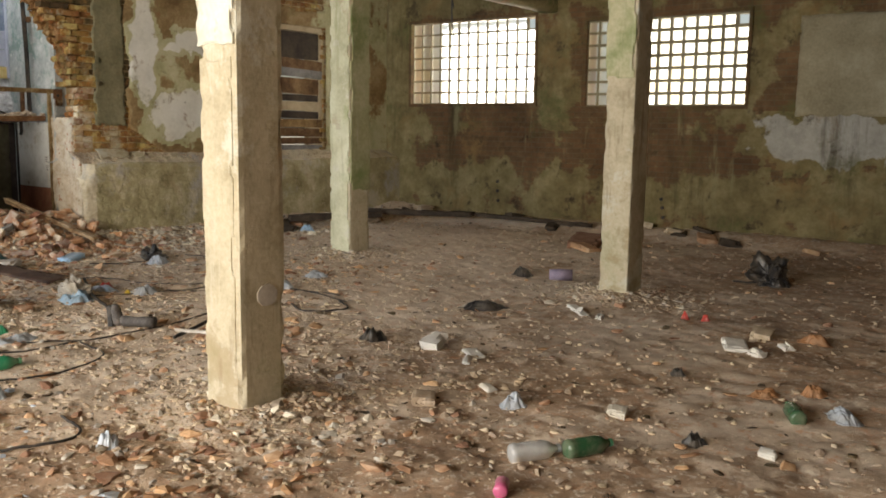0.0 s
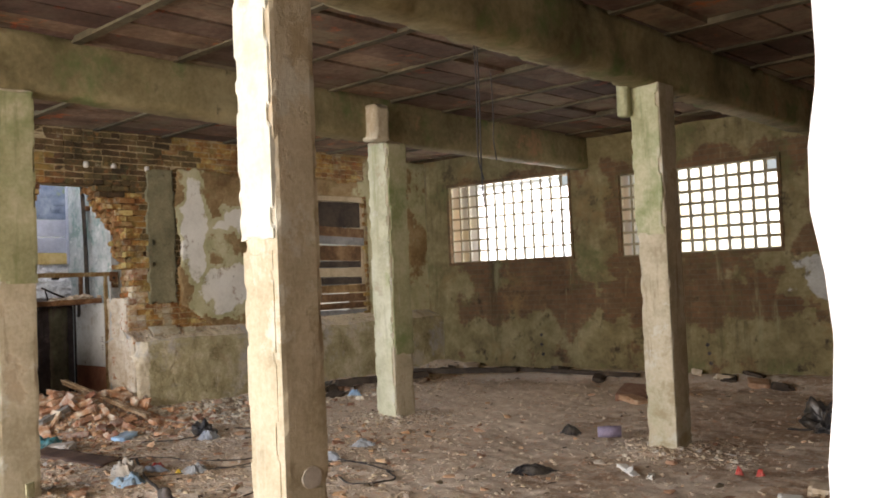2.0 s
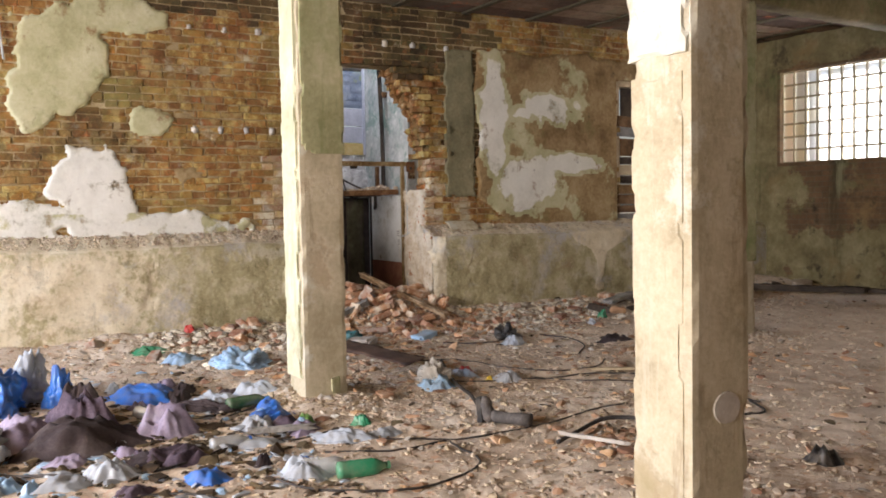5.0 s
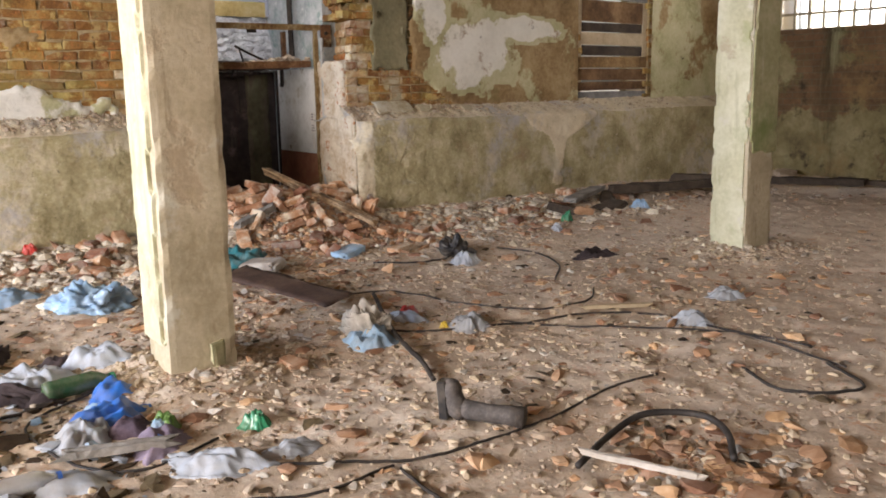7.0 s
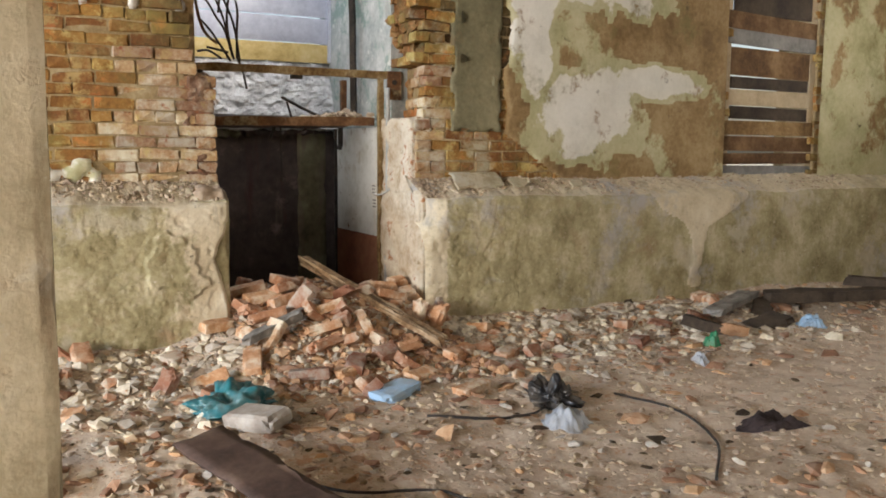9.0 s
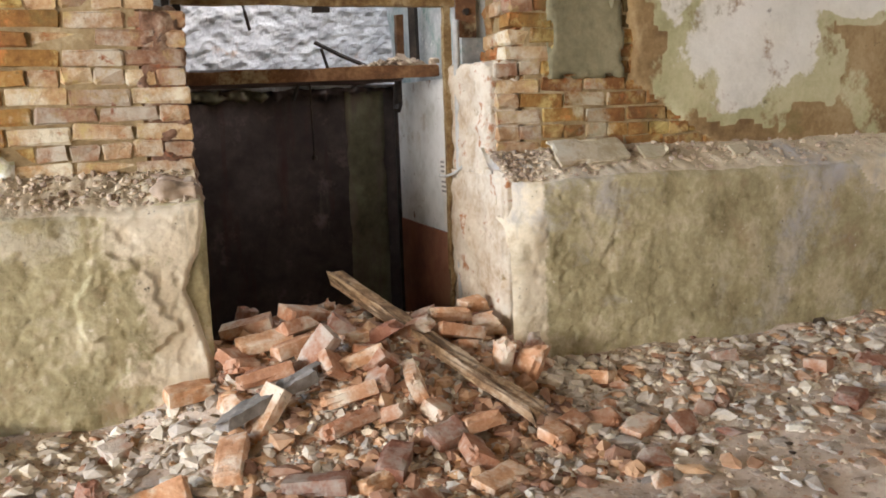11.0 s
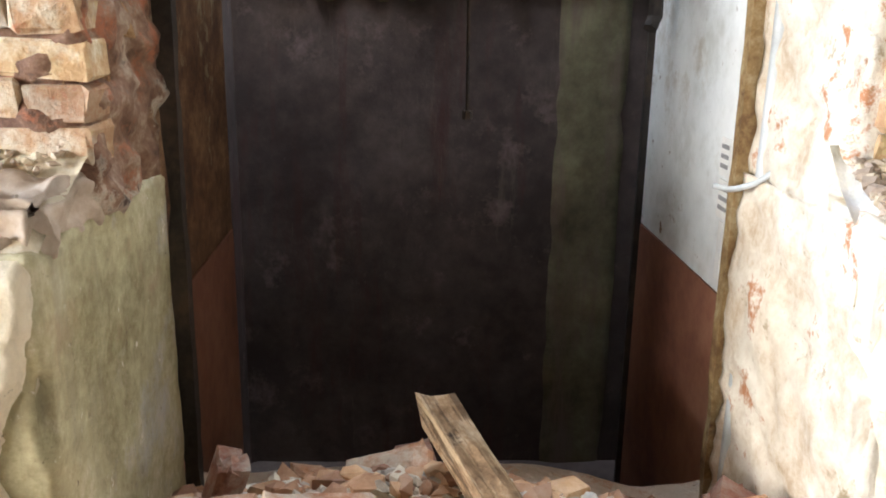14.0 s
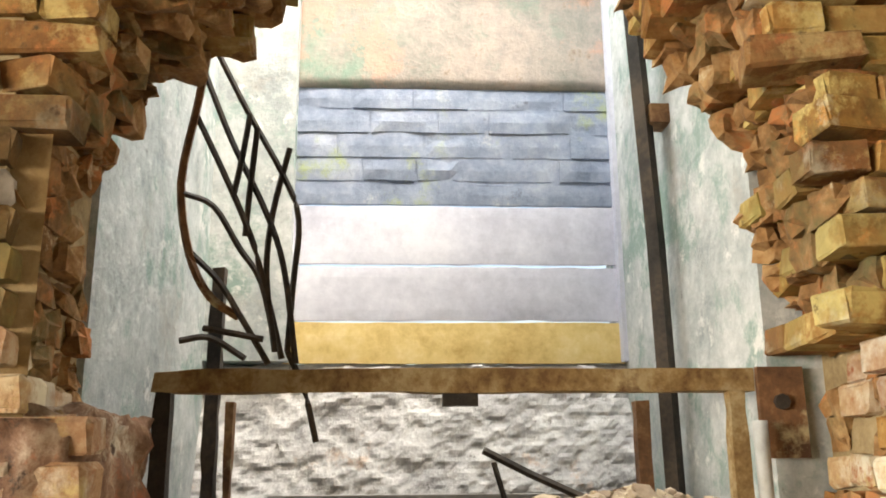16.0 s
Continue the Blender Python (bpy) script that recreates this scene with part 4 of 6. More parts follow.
thing("corbel_2", rough_box(-4.24, -4.12, 7.22, 7.34, 3.14, 3.94, 0.03, 0.01, 4.0, 0.04), M_MOSS, "narrow mossy strip of render beside a column head", "corbel", kind="structure", smooth=True)

# ---- columns ----
def column(key, label, base=M_COLUMN, coat=None):
    x0, x1, y0, y1 = COLUMNS[key]
    top = {"d": 3.44, "b": 3.44, "a": 3.44, "c": 3.44, "e": 3.96}[key]
    root = group_root("column", ((x0 + x1) / 2, (y0 + y1) / 2, 0), label, "column", "concrete columns")
    under("shaft", rough_box(x0, x1, y0, y1, -0.35, top, 0.035, 0.004, x0 * 3, 0.012, 0.003), base, root)
    if coat:
        for name, dims, mat, lab in coat:
            under(name, rough_box(*dims, 0.025, 0.004, dims[0] * 5 + dims[4], 0.045, 0.002), mat, root, lab)
    return root
column("a", "square column of peeling cream and tan render", M_COLUMN,
       (("whitewash", (-4.045, -3.732, 2.795, 3.0, 1.92, 3.43), M_WHITEWASH, "white coat broken off below"),
        ("render_coat", (-4.032, -3.76, 2.803, 2.9, 0.25, 1.86), M_COLUMN, "thin tan render coat")))
bm = bmesh.new()
tube(bm, [(-3.73, 2.985, 0.60), (-3.712, 2.985, 0.60)], 0.068, 18)
for v in bm.verts:
    v.co.z = 0.60 + (v.co.z - 0.60) * (0.9 + 0.1 * noise.noise(v.co * 30))
under("mend", bm, M_CHIP_WHITE, [o for o in bpy.data.objects if o.name.startswith("column") and o.parent is None][0], "rounded pale cement mend")
# South faces of d and b: their daylight is put into a paler coat.
column("d", "square column of mossy cream render, chipped edges", M_COLUMN,
       (("whitewash", (-7.785, -7.49, 2.70, 2.9, 0.12, 3.43), M_CREAM, "greenish cream south face, paler for its daylight"),
        ("render_coat", (-7.60, -7.448, 2.74, 3.075, 1.78, 3.43), M_MOSS, "mossy green render coat")))
column("b", "square column of pale green and brown render", M_COLUMN, (("whitewash", (-8.02, -7.69, 7.448, 7.55, -0.1, 3.42), M_CREAM, "greenish cream south face, paler for its daylight"), ("render_coat", (-7.80, -7.668, 7.47, 7.80, 0.75, 3.42), M_MOSS, "brown-green render coat")))
column("c", "square column of patched yellow render, mossy foot", M_COLUMN, (("render_coat", (-4.16, -3.86, 7.345, 7.45, 2.0, 3.42), M_MOSS, "yellow-green render coat"),))
column("e", "square column of bright white paint", M_WHITE_COLUMN)

# ---- lift shaft behind the doorway ----
thing("wall_shaft_1", boxes((-13.6, -11.95, 3.9, 4.22, 1.6, 5.4)), M_SHAFT, "rough white plaster wall of the lift shaft", "wall", kind="structure")
thing("wall_shaft_2", boxes((-13.6, -11.95, 3.9, 4.33, -0.9, 1.6)), M_SHAFT_LOW, "brown wall of the lift shaft, darkened for its shade", "wall", kind="structure")
thing("wall_shaft_3", boxes((-13.6, -11.95, 5.97, 6.3, -0.9, 5.4)), M_SHAFT, "rough white plaster wall of the lift shaft", "wall", kind="structure")
wall_back = thing("wall_shaft_4", rough_box(-13.75, -13.20, 4.0, 6.2, 1.53, 2.17, 0.015, 0.03, 6.0, 0.04, 0.012, 0.03), M_RUBBLE_WHITE, "crumbling white masonry behind the lift platform", "wall", kind="structure")
for v in wall_back.data.vertices:
    if v.co.x > -13.5:
        v.co.x -= 0.26 * (v.co.z - 1.53)
thing("wall_shaft_5", rough_box(-13.7, -13.24, 4.0, 6.2, -0.9, 1.53, 0.1, 0.012, 9.0, 0.02), M_SHAFT_LOW, "stained brown back wall of the lift shaft, darkened for shade", "wall", kind="structure", smooth=True)
thing("wall_shaft_6", boxes((-13.6, -13.28, 4.0, 4.56, 2.17, 5.4), (-13.6, -13.28, 4.56, 6.2, 4.0, 5.4)), M_SHAFT, "white plaster above and beside the boarded opening", "wall", kind="structure")

shaft_back = bpy.data.objects["wall_shaft_5"]
part("yellowed_strip", rough_box(-13.34, -13.229, 5.60, 5.88, -0.6, 1.50, 0.04, 0.006, 5.0, 0.01, 0.002), M_DULL_YELLOW, shaft_back, "yellow-green strip", True)
part("broken_plaster", rough_box(-13.27, -13.232, 4.58, 5.05, 1.455, 1.53, 0.012, 0.015, 7.0, 0.04, 0.004, 0.07), M_DULL_YELLOW, shaft_back, "crumbled mortar edge", True)
part("broken_plaster", rough_box(-13.27, -13.232, 5.10, 5.80, 1.47, 1.53, 0.012, 0.015, 11.0, 0.04, 0.004, 0.07), M_SHAFT_LOW, shaft_back, "crumbled mortar edge", True)

# Added dark sheet hides the pale ground; the pit's shade is its colour.
thing("floor_pit", rough_box(-13.3, -12.2, 4.3, 6.0, -0.64, -0.525, 0.06, 0.012, 4.0, 0.01), M_SHAFT_LOW, "dark sheet over the pit floor, coloured for its shade", "floor", kind="structure", smooth=True)

hoarding = group_root("window_4", (-13.35, 5.25, 2.17), "shaft opening closed with pale boards and faded blue-grey blockwork", "window", kind="structure")
# The lowest board is a bright strip of outside light, put into yellow.
for z0, z1, mat, tilt in ((2.165, 2.335, M_YELLOW, 0.3), (2.345, 2.575, M_PALEBLUE, 0.2), (2.59, 2.845, M_PALEBLUE, -0.5), (2.855, 2.945, M_BLUEBOARD, -0.8)):
    under("board", rough_box(-13.374, -13.35, 4.53, 6.01, z0, z1 + 0.004, 0.05, 0.004, z0 * 9, 0.003, 0.001), mat, hoarding)
_rng = random.Random(9)
for z0, z1, mat in ((2.965, 3.07, M_BLUEBOARD), (3.075, 3.185, M_BLUEBOARD), (3.19, 3.30, M_BLUEBOARD), (3.305, 3.40, M_BLUEBOARD)):
    y = 4.53
    while y < 6.0:
        l = min(_rng.uniform(0.2, 0.46), 6.01 - y)
        depth = _rng.uniform(-0.006, 0.003)
        under("block", rough_box(-13.45, -13.352 + depth, y, y + l - 0.006, z0, z1 - 0.002, 0.05, 0.003, y * 7 + z0, 0.006, 0.002), mat, hoarding)
        y += l
under("mortar_bed", boxes((-13.46, -13.362, 4.53, 6.01, 2.95, 3.405)), M_BLUEBOARD, hoarding)
under("faded_wall", rough_box(-13.46, -13.352, 4.53, 6.01, 3.408, 4.0, 0.05, 0.008, 3.0, 0.006, 0.002), M_PINKBLOCK, hoarding, "faded pink and green wall above", True)
under("jamb_post", boxes((-13.40, -13.30, 5.95, 6.0, 2.17, 4.0)), M_PALEBLUE, hoarding)

# painted steel lining on the shaft's sides
lining = group_root("shaft_lining", (-12.6, 5.93, 0), "flaking white steel lining panel with a red-brown foot", "panel")
under("upper_sheet", boxes((-13.04, -12.0, 5.925, 5.945, 0.62, 1.54)), M_WHITEPANEL, lining)
under("lower_sheet", boxes((-13.04, -12.0, 5.922, 5.948, -0.6, 0.615)), M_REDPANEL, lining, "red-brown painted foot")
under("edge_strip", boxes((-13.06, -13.04, 5.90, 5.95, -0.6, 1.54)), M_DARKSTEEL, lining)
under("edge_strip", boxes((-12.0, -11.975, 5.905, 5.95, -0.6, 1.54)), M_RUST, lining)
lining_l = group_root("shaft_lining", (-12.6, 4.36, 0), "rust-stained steel lining panel in the dark of the lift shaft", "panel")
under("upper_sheet", boxes((-12.9, -12.02, 4.345, 4.365, 0.62, 1.54)), M_RUST, lining_l)
under("lower_sheet", boxes((-12.9, -12.02, 4.342, 4.368, -0.6, 0.615)), M_REDPANEL, lining_l)
notice = group_root("paper_notice", (-12.2, 5.92, 0.95), "yellowed paper notices stuck on the white lining", "notice")
for x0, x1, z0, z1 in ((-12.23, -12.15, 0.96, 1.07), (-12.22, -12.13, 0.84, 0.95)):
    paper = under("sheet", boxes((x0, x1, 5.919, 5.9235, z0, z1)), M_PAPER, notice)
    for k in range(3):
        part("print_bar", boxes((x0 + 0.012, x1 - 0.012, 5.9165, 5.9188, z1 - 0.03 - k * 0.028, z1 - 0.018 - k * 0.028)), M_INK, paper)
under("sheet", boxes((-12.19, -12.155, 5.919, 5.9235, 0.66, 0.83)), M_PAPER, notice)

# ---- lift: front frame, platform, guide rails ----
lift = group_root("goods_lift", (-12.5, 5.15, 0), "rusted goods lift with a raised platform and open frame", "lift")
def angle_iron(x0, x1, y0, y1, z0, z1):
    bm = rough_box(x0, x1, y0, y1, z0, z1, 0.06, 0.004, y0, 0.006, 0.003)
    return bm
under("front_post", angle_iron(-11.985, -11.935, 4.395, 4.445, -0.3, 1.94), M_DARKSTEEL, lift)
under("front_post", angle_iron(-11.985, -11.935, 5.855, 5.905, -0.3, 1.94), M_BAR, lift)
bar = under("cross_bar", angle_iron(-11.99, -11.93, 4.385, 5.93, 1.925, 1.992), M_BAR, lift, "rusted angle-iron cross bar, flaking pale paint")
bracket = under("bracket", boxes((-11.94, -11.92, 5.93, 6.05, 1.76, 1.99)), M_RUST, lift)
bm = bmesh.new()
tube(bm, [(-11.925, 5.985, 1.9), (-11.905, 5.985, 1.9)], 0.02, 8)
part("bolt", bm, M_DARKSTEEL, bracket)
under("catch", boxes((-11.975, -11.94, 5.12, 5.21, 1.895, 1.926)), M_DARKSTEEL, lift)
edge_beam = under("platform_edge", angle_iron(-12.09, -12.03, 4.40, 5.87, 1.528, 1.606), M_RUST, lift, "rust-red platform edge beam")
for v in edge_beam.data.vertices:
    v.co.z += 0.016 * (v.co.y - 4.75)
under("platform_deck", rough_box(-12.99, -12.085, 4.38, 5.72, 1.535, 1.58, 0.08, 0.012, 3.0), M_SHAFT_LOW, lift, "decayed platform deck", True)
under("platform_edge", boxes((-13.02, -12.94, 4.55, 5.70, 1.555, 1.65)), M_GREYBOARD, lift)
for y0, z1, w, mat in ((4.385, 2.40, 0.05, M_DARKSTEEL), (4.455, 1.955, 0.03, M_RUST), (5.785, 1.955, 0.05, M_RUST)):
    under("guide_rail", angle_iron(-12.63, -12.57, y0, y0 + w, 1.6, z1), mat, lift)
bm = bmesh.new()
tube(bm, [(-12.6, 5.91, 1.6), (-12.6, 5.90, 2.5), (-12.6, 5.865, 3.5), (-12.6, 5.84, 4.3)], 0.033, 4)
under("guide_rail", bm, M_DARKSTEEL, lift, "tall dark guide rail, leaning")
under("rail_clip", boxes((-12.66, -12.56, 5.90, 6.0, 2.93, 3.0)), M_RUST, lift)
bm = bmesh.new()
tube(bm, [(-12.45, 5.19, 1.58), (-12.45, 5.195, 1.10)], 0.006, 5)
tube(bm, [(-12.45, 5.195, 1.11), (-12.45, 5.195, 1.085)], 0.016, 6)
under("pull_rod", bm, M_DARKSTEEL, lift)
bm = bmesh.new()
tube(bm, [(-12.3, 5.1, 1.56), (-12.32, 5.06, 1.44)], 0.012, 5)
under("hook", bm, M_DARKSTEEL, lift)
bm = bmesh.new()
tube(bm, [(-12.72, 5.83, 1.56), (-12.72, 5.83, 1.40), (-12.70, 5.81, 1.36)], 0.025, 6)
under("hook", bm, M_DARKSTEEL, lift)

# bent lattice gate hanging in the shaft
gate = group_root("folding_gate", (-12.03, 4.5, 2.2), "bent and torn black lattice gate hanging in the shaft", "gate")
GATE_BARS = (
    ((4.33, 3.30), (4.30, 3.0), (4.26, 2.70), (4.30, 2.45), (4.37, 2.31), (4.47, 2.24)),
    ((4.33, 3.24), (4.47, 2.97), (4.60, 2.74), (4.66, 2.58), (4.65, 2.35), (4.64, 2.12)),
    ((4.31, 3.12), (4.42, 2.86), (4.55, 2.60), (4.62, 2.40), (4.67, 2.08)),
    ((4.29, 2.96), (4.40, 2.74), (4.50, 2.52), (4.56, 2.33), (4.62, 2.10)),
    ((4.27, 2.66), (4.37, 2.62), (4.46, 2.48), (4.54, 2.36), (4.60, 2.14)),
    ((4.30, 2.46), (4.40, 2.36), (4.48, 2.24), (4.58, 2.08)),
    ((4.48, 2.96), (4.46, 2.78), (4.44, 2.66)),
    ((4.51, 2.90), (4.49, 2.66), (4.48, 2.52)),
    ((4.62, 2.84), (4.57, 2.60), (4.56, 2.38), (4.60, 2.12)),
    ((4.36, 2.20), (4.46, 2.18), (4.56, 2.16)),
    ((4.64, 2.12), (4.70, 1.99), (4.74, 1.83)),
    ((4.28, 2.16), (4.38, 2.17), (4.50, 2.10)),
)
for i, pts in enumerate(GATE_BARS):
    bm = bmesh.new()
    tube(bm, spline([(-12.03 + 0.015 * math.sin(i * 2.1 + k), 5.02 + 0.80 * (y - 5.02), 1.73 + 0.80 * (z - 1.73)) for k, (y, z) in enumerate(pts)], 4), 0.009 if i else 0.012, 5)
    under("bar", bm, M_RUST if i == 0 else M_DARKSTEEL, gate)
loose = bmesh.new()
tube(loose, [(-12.75, 5.30, 1.80), (-12.75, 5.46, 1.72), (-12.72, 5.66, 1.63)], 0.014, 5)
thing("bent_rod", loose, M_DARKSTEEL, "bent dark steel rod lying on the lift platform", "rod")
loose = bmesh.new()
tube(loose, [(-12.7, 5.33, 1.76), (-12.7, 5.37, 1.62)], 0.01, 5)
thing("bent_rod", loose, M_DARKSTEEL, "short dark steel rod standing on the lift platform", "rod")

# conduit and wire on the door jamb
bm = bmesh.new()
tube(bm, spline([(-11.86, 5.885, -0.1), (-11.87, 5.895, 0.6), (-11.86, 5.90, 1.2), (-11.87, 5.905, 1.85)], 5), 0.019, 7)
thing("conduit", bm, M_CONDUIT, "grey steel conduit running up the door jamb", "pipe", smooth=True)
bm = bmesh.new()
tube(bm, spline([(-11.9, 5.79, 0.99), (-11.86, 5.83, 0.99), (-11.80, 5.88, 1.03), (-11.74, 5.93, 1.12)], 5), 0.008, 5)
thing("loose_wire", bm, M_CONDUIT, "pale loose wire hooked out of the jamb", "wire", smooth=True)

# ---- hanging wires and wall fittings ----
for x, y, z0, wob in ((-4.87, 5.94, 2.30, 0.02), (-4.95, 6.0, 2.55, 0.05), (-5.9, 7.4, 2.95, 0.03)):
    bm = bmesh.new()
    tube(bm, spline([(x, y, CEIL), (x + 0.01, y, 3.4), (x - wob * 0.3, y + wob * 0.2, z0 + 0.25), (x + wob, y, z0)], 6), 0.007, 5)
    thing("hanging_wire", bm, M_CABLE, "thin dark wire hanging from the ceiling", "wire", "hanging wires", smooth=True)
bm = bmesh.new()
tube(bm, [(WEST + 0.05, 1.0, 3.9), (WEST + 0.06, 1.02, 3.4), (WEST + 0.06, 1.06, 2.95)], 0.012, 5)
thing("wall_conduit", bm, M_CONDUIT, "thin pale conduit on the bare brick wall", "pipe")
def wall_pipe_stub(x, z):
    ob = bmesh.new()
    tube(ob, [(0, 0.02, 0), (0, -0.035, 0)], 0.028, 8)
    t = thing("pipe_stub", ob, M_DARKSTEEL, "dark pipe stub sticking out of the north wall", "pipe", "pipe stubs")
    t.matrix_basis = along_north(x, z)
for x, z in ((-8.95, 0.64), (-8.95, 0.48), (-8.93, 0.31), (-6.0, 0.50), (-5.98, 0.37), (-5.96, 0.22)):
    wall_pipe_stub(x, z)
# pale sawn joist ends in the west brickwork
def putlog(y, z):
    t = thing("putlog_end", rough_box(-0.05, 0.015, -0.04, 0.04, -0.045, 0.045, 0.02, 0.01, y, 0.01), M_CHIP_WHITE, "pale mortar plug in the brickwork", "plug", "mortar plugs in the brickwork", smooth=True)
    t.location = (WEST + 0.01, y, z)
for y in (2.98, 3.28, 3.58, 3.88, 4.18):
    putlog(y, 2.30)
for y in (2.95, 3.35, 3.75, 4.2, 5.4, 5.8, 6.3):
    putlog(y, 3.45)

# ---- fallen bricks and timber on the heap ----
def loose_brick(l, seed, broken):
    """A knocked-about brick; a broken one ends in a jagged face."""
    bm = rough_box(-0.06, 0.06, -l / 2, l / 2, -0.034, 0.034, 0.024, 0.006, seed * 3.7, 0.022, 0.003)
    rng = random.Random(seed)
    slant, lean = rng.uniform(-0.35, 0.35), rng.uniform(-0.5, 0.5)
    for v in bm.verts:
        if broken and v.co.y > l / 2 - 0.03:
            v.co.y += slant * v.co.x + lean * v.co.z + rng.uniform(-0.012, 0.012)
    bm.normal_update()
    me = bpy.data.meshes.new("fallen_brick")
    bm.to_mesh(me)
    bm.free()
    me.materials.append(M_BRICK_LOOSE)
    return me
FULL = [loose_brick(0.25, 40 + s, False) for s in range(5)]
HALF = [loose_brick(0.12 + 0.02 * s, 60 + s, True) for s in range(5)]
def fallen_brick(me, x, y, lift_z, rx, ry, rz, label):
    ob = tagged(new("fallen_brick", me), label, "brick", "fallen bricks")
    ob.matrix_basis = pose(x, y, height(x, y) + lift_z, rx, ry, rz)
    return ob
for i, (x, y, half, up, rx, ry, rz) in enumerate((
        (-10.88, 4.99, 0, 0.07, 18, -14, -8), (-10.74, 4.91, 0, 0.05, 14, -22, -12), (-10.93, 4.59, 0, 0.06, 12, -15, -10), (-11.2, 4.79, 1, 0.08, 5, -30, 20), (-11.1, 4.75, 1, 0.05, 10, -10, 15),
        (-10.95, 4.82, 0, 0.09, 60, 25, 20), (-11.05, 5.03, 1, 0.05, 5, -20, 5), (-11.36, 4.58, 0, 0.06, 12, 5, -15), (-11.31, 4.85, 0, 0.07, -14, 10, 25), (-11.27, 5.56, 0, 0.10, -6, -8, 4),
        (-11.09, 5.56, 0, 0.06, -16, -20, 12), (-11.38, 5.76, 1, 0.12, 4, 2, 10), (-11.22, 5.75, 1, 0.06, 10, 24, -15), (-10.86, 5.68, 1, 0.06, 80, 8, 6), (-10.95, 5.89, 1, 0.06, 82, 20, -12),
        (-10.74, 5.21, 0, 0.05, 8, 66, 84), (-11.04, 4.51, 1, 0.05, -12, -18, 25), (-11.17, 4.63, 0, 0.05, 5, 12, 10), (-11.1, 5.33, 1, 0.05, 20, 5, -35), (-11.25, 5.41, 1, 0.05, 8, -20, 40),
        (-11.62, 5.82, 1, 0.06, 4, 6, 20), (-11.55, 4.6, 1, 0.07, 70, 0, 20), (-10.82, 5.81, 1, 0.08, 72, 14, 30), (-11.03, 5.15, 1, 0.06, 30, -10, -30), (-10.6, 4.87, 0, 0.05, 10, -30, 12),
        (-10.6, 5.06, 1, 0.05, 16, -20, -30), (-10.58, 5.26, 1, 0.05, -14, 20, 30), (-10.5, 5.40, 1, 0.05, 5, -16, 8), (-9.72, 5.47, 0, 0.03, 4, 2, 20), (-10.37, 6.12, 1, 0.03, 5, 8, 30),
        (-10.55, 4.38, 0, 0.05, 20, -8, 70), (-10.44, 5.84, 1, 0.03, 0, 10, 30), (-10.3, 4.66, 0, 0.05, 4, -6, -25), (-10.45, 5.25, 1, 0.05, 10, 25, 20), (-10.34, 4.98, 1, 0.05, 12, 8, 60),
        (-10.75, 5.05, 1, 0.07, 30, -20, 45), (-9.6, 5.83, 1, 0.03, 5, 3, 15), (-10.27, 7.22, 1, 0.04, 4, 4, 30), (-10.45, 3.84, 1, 0.05, 60, 10, 30), (-11.0, 4.27, 1, 0.07, 2, 5, 12))):
    fallen_brick((HALF if half else FULL)[i % 5], x, y, up - 0.01, rx, ry, rz, "broken orange-red brick lying on the heap" if half else "whole dusty orange-red brick lying on the heap")
_rng = random.Random(77)
for i in range(24):
    x = -11.9 + 2.0 * _rng.random() ** 0.9
    y = _rng.gauss(5.1, 0.33 + 0.12 * (x + 11.9))
    y = min(max(y, 4.5 if x < -11.1 else 4.0), 5.82 if x < -11.1 else 6.3)
    fallen_brick(_rng.choice(FULL[:3] + HALF), x, y, _rng.uniform(0.0, 0.05), _rng.gauss(0, 22), _rng.gauss(0, 22), _rng.uniform(0, 180), "weathered orange-red brick fallen from the wall")
for i in range(26):
    x, y = _rng.uniform(-11.0, -9.3), _rng.uniform(5.6, 9.6) if i % 2 else _rng.uniform(1.5, 4.4)
    x = -11.0 + (x + 11.0) * _rng.random()
    fallen_brick(_rng.choice(HALF), x, y, 0.02, _rng.gauss(0, 14), _rng.gauss(0, 14), _rng.uniform(0, 180), "broken brick lying in the dirt by the wall")

def plank(name, a, b, w, t, mat, label, seed):
    """A split, weathered timber from a to b."""
    a, b = Vector(a), Vector(b)
    l = (b - a).length
    bm = bmesh.new()
    rng = random.Random(seed)
    n = 14
    rows = []
    for i in range(n + 1):
        u = -l / 2 + l * i / n
        ring = []
        for vx, vz in ((-w / 2, -t / 2), (-w / 6, -t / 2), (w / 4, -t / 2), (w / 2, -t / 2), (w / 2, t / 2), (w / 6, t / 2 * 0.7), (-w / 8, t / 2), (-w / 2, t / 2)):
            ring.append(bm.verts.new((vx + rng.uniform(-1, 1) * w * 0.04, u + (rng.uniform(-0.05, 0.05) if i in (0, n) else 0), vz + rng.uniform(-1, 1) * t * 0.10)))
        rows.append(ring)
    for p, q in zip(rows, rows[1:]):
        for k in range(8):
            bm.faces.new((p[k], p[(k + 1) % 8], q[(k + 1) % 8], q[k]))
    bm.faces.new(rows[0][::-1])
    bm.faces.new(rows[-1])
    ob = thing(name, bm, mat, label, "timber")
    ob.matrix_basis = Matrix.Translation((a + b) / 2) @ (b - a).to_track_quat("Y", "Z").to_matrix().to_4x4()
    return ob
plank("timber", (-11.62, 5.07, 0.53), (-10.42, 5.66, 0.07), 0.085, 0.06, M_WOOD, "split weathered timber leaning on the brick heap", 3)
plank("timber", (-10.83, 4.80, 0.27), (-10.66, 4.36, 0.15), 0.08, 0.05, M_GREYWOOD, "short grey timber lying among the bricks", 5)
plank("timber", (-10.75, 9.1, 0.08), (-10.15, 10.6, 0.10), 0.22, 0.09, M_DARKBOARD, "dark charred board lying along the wall", 6)
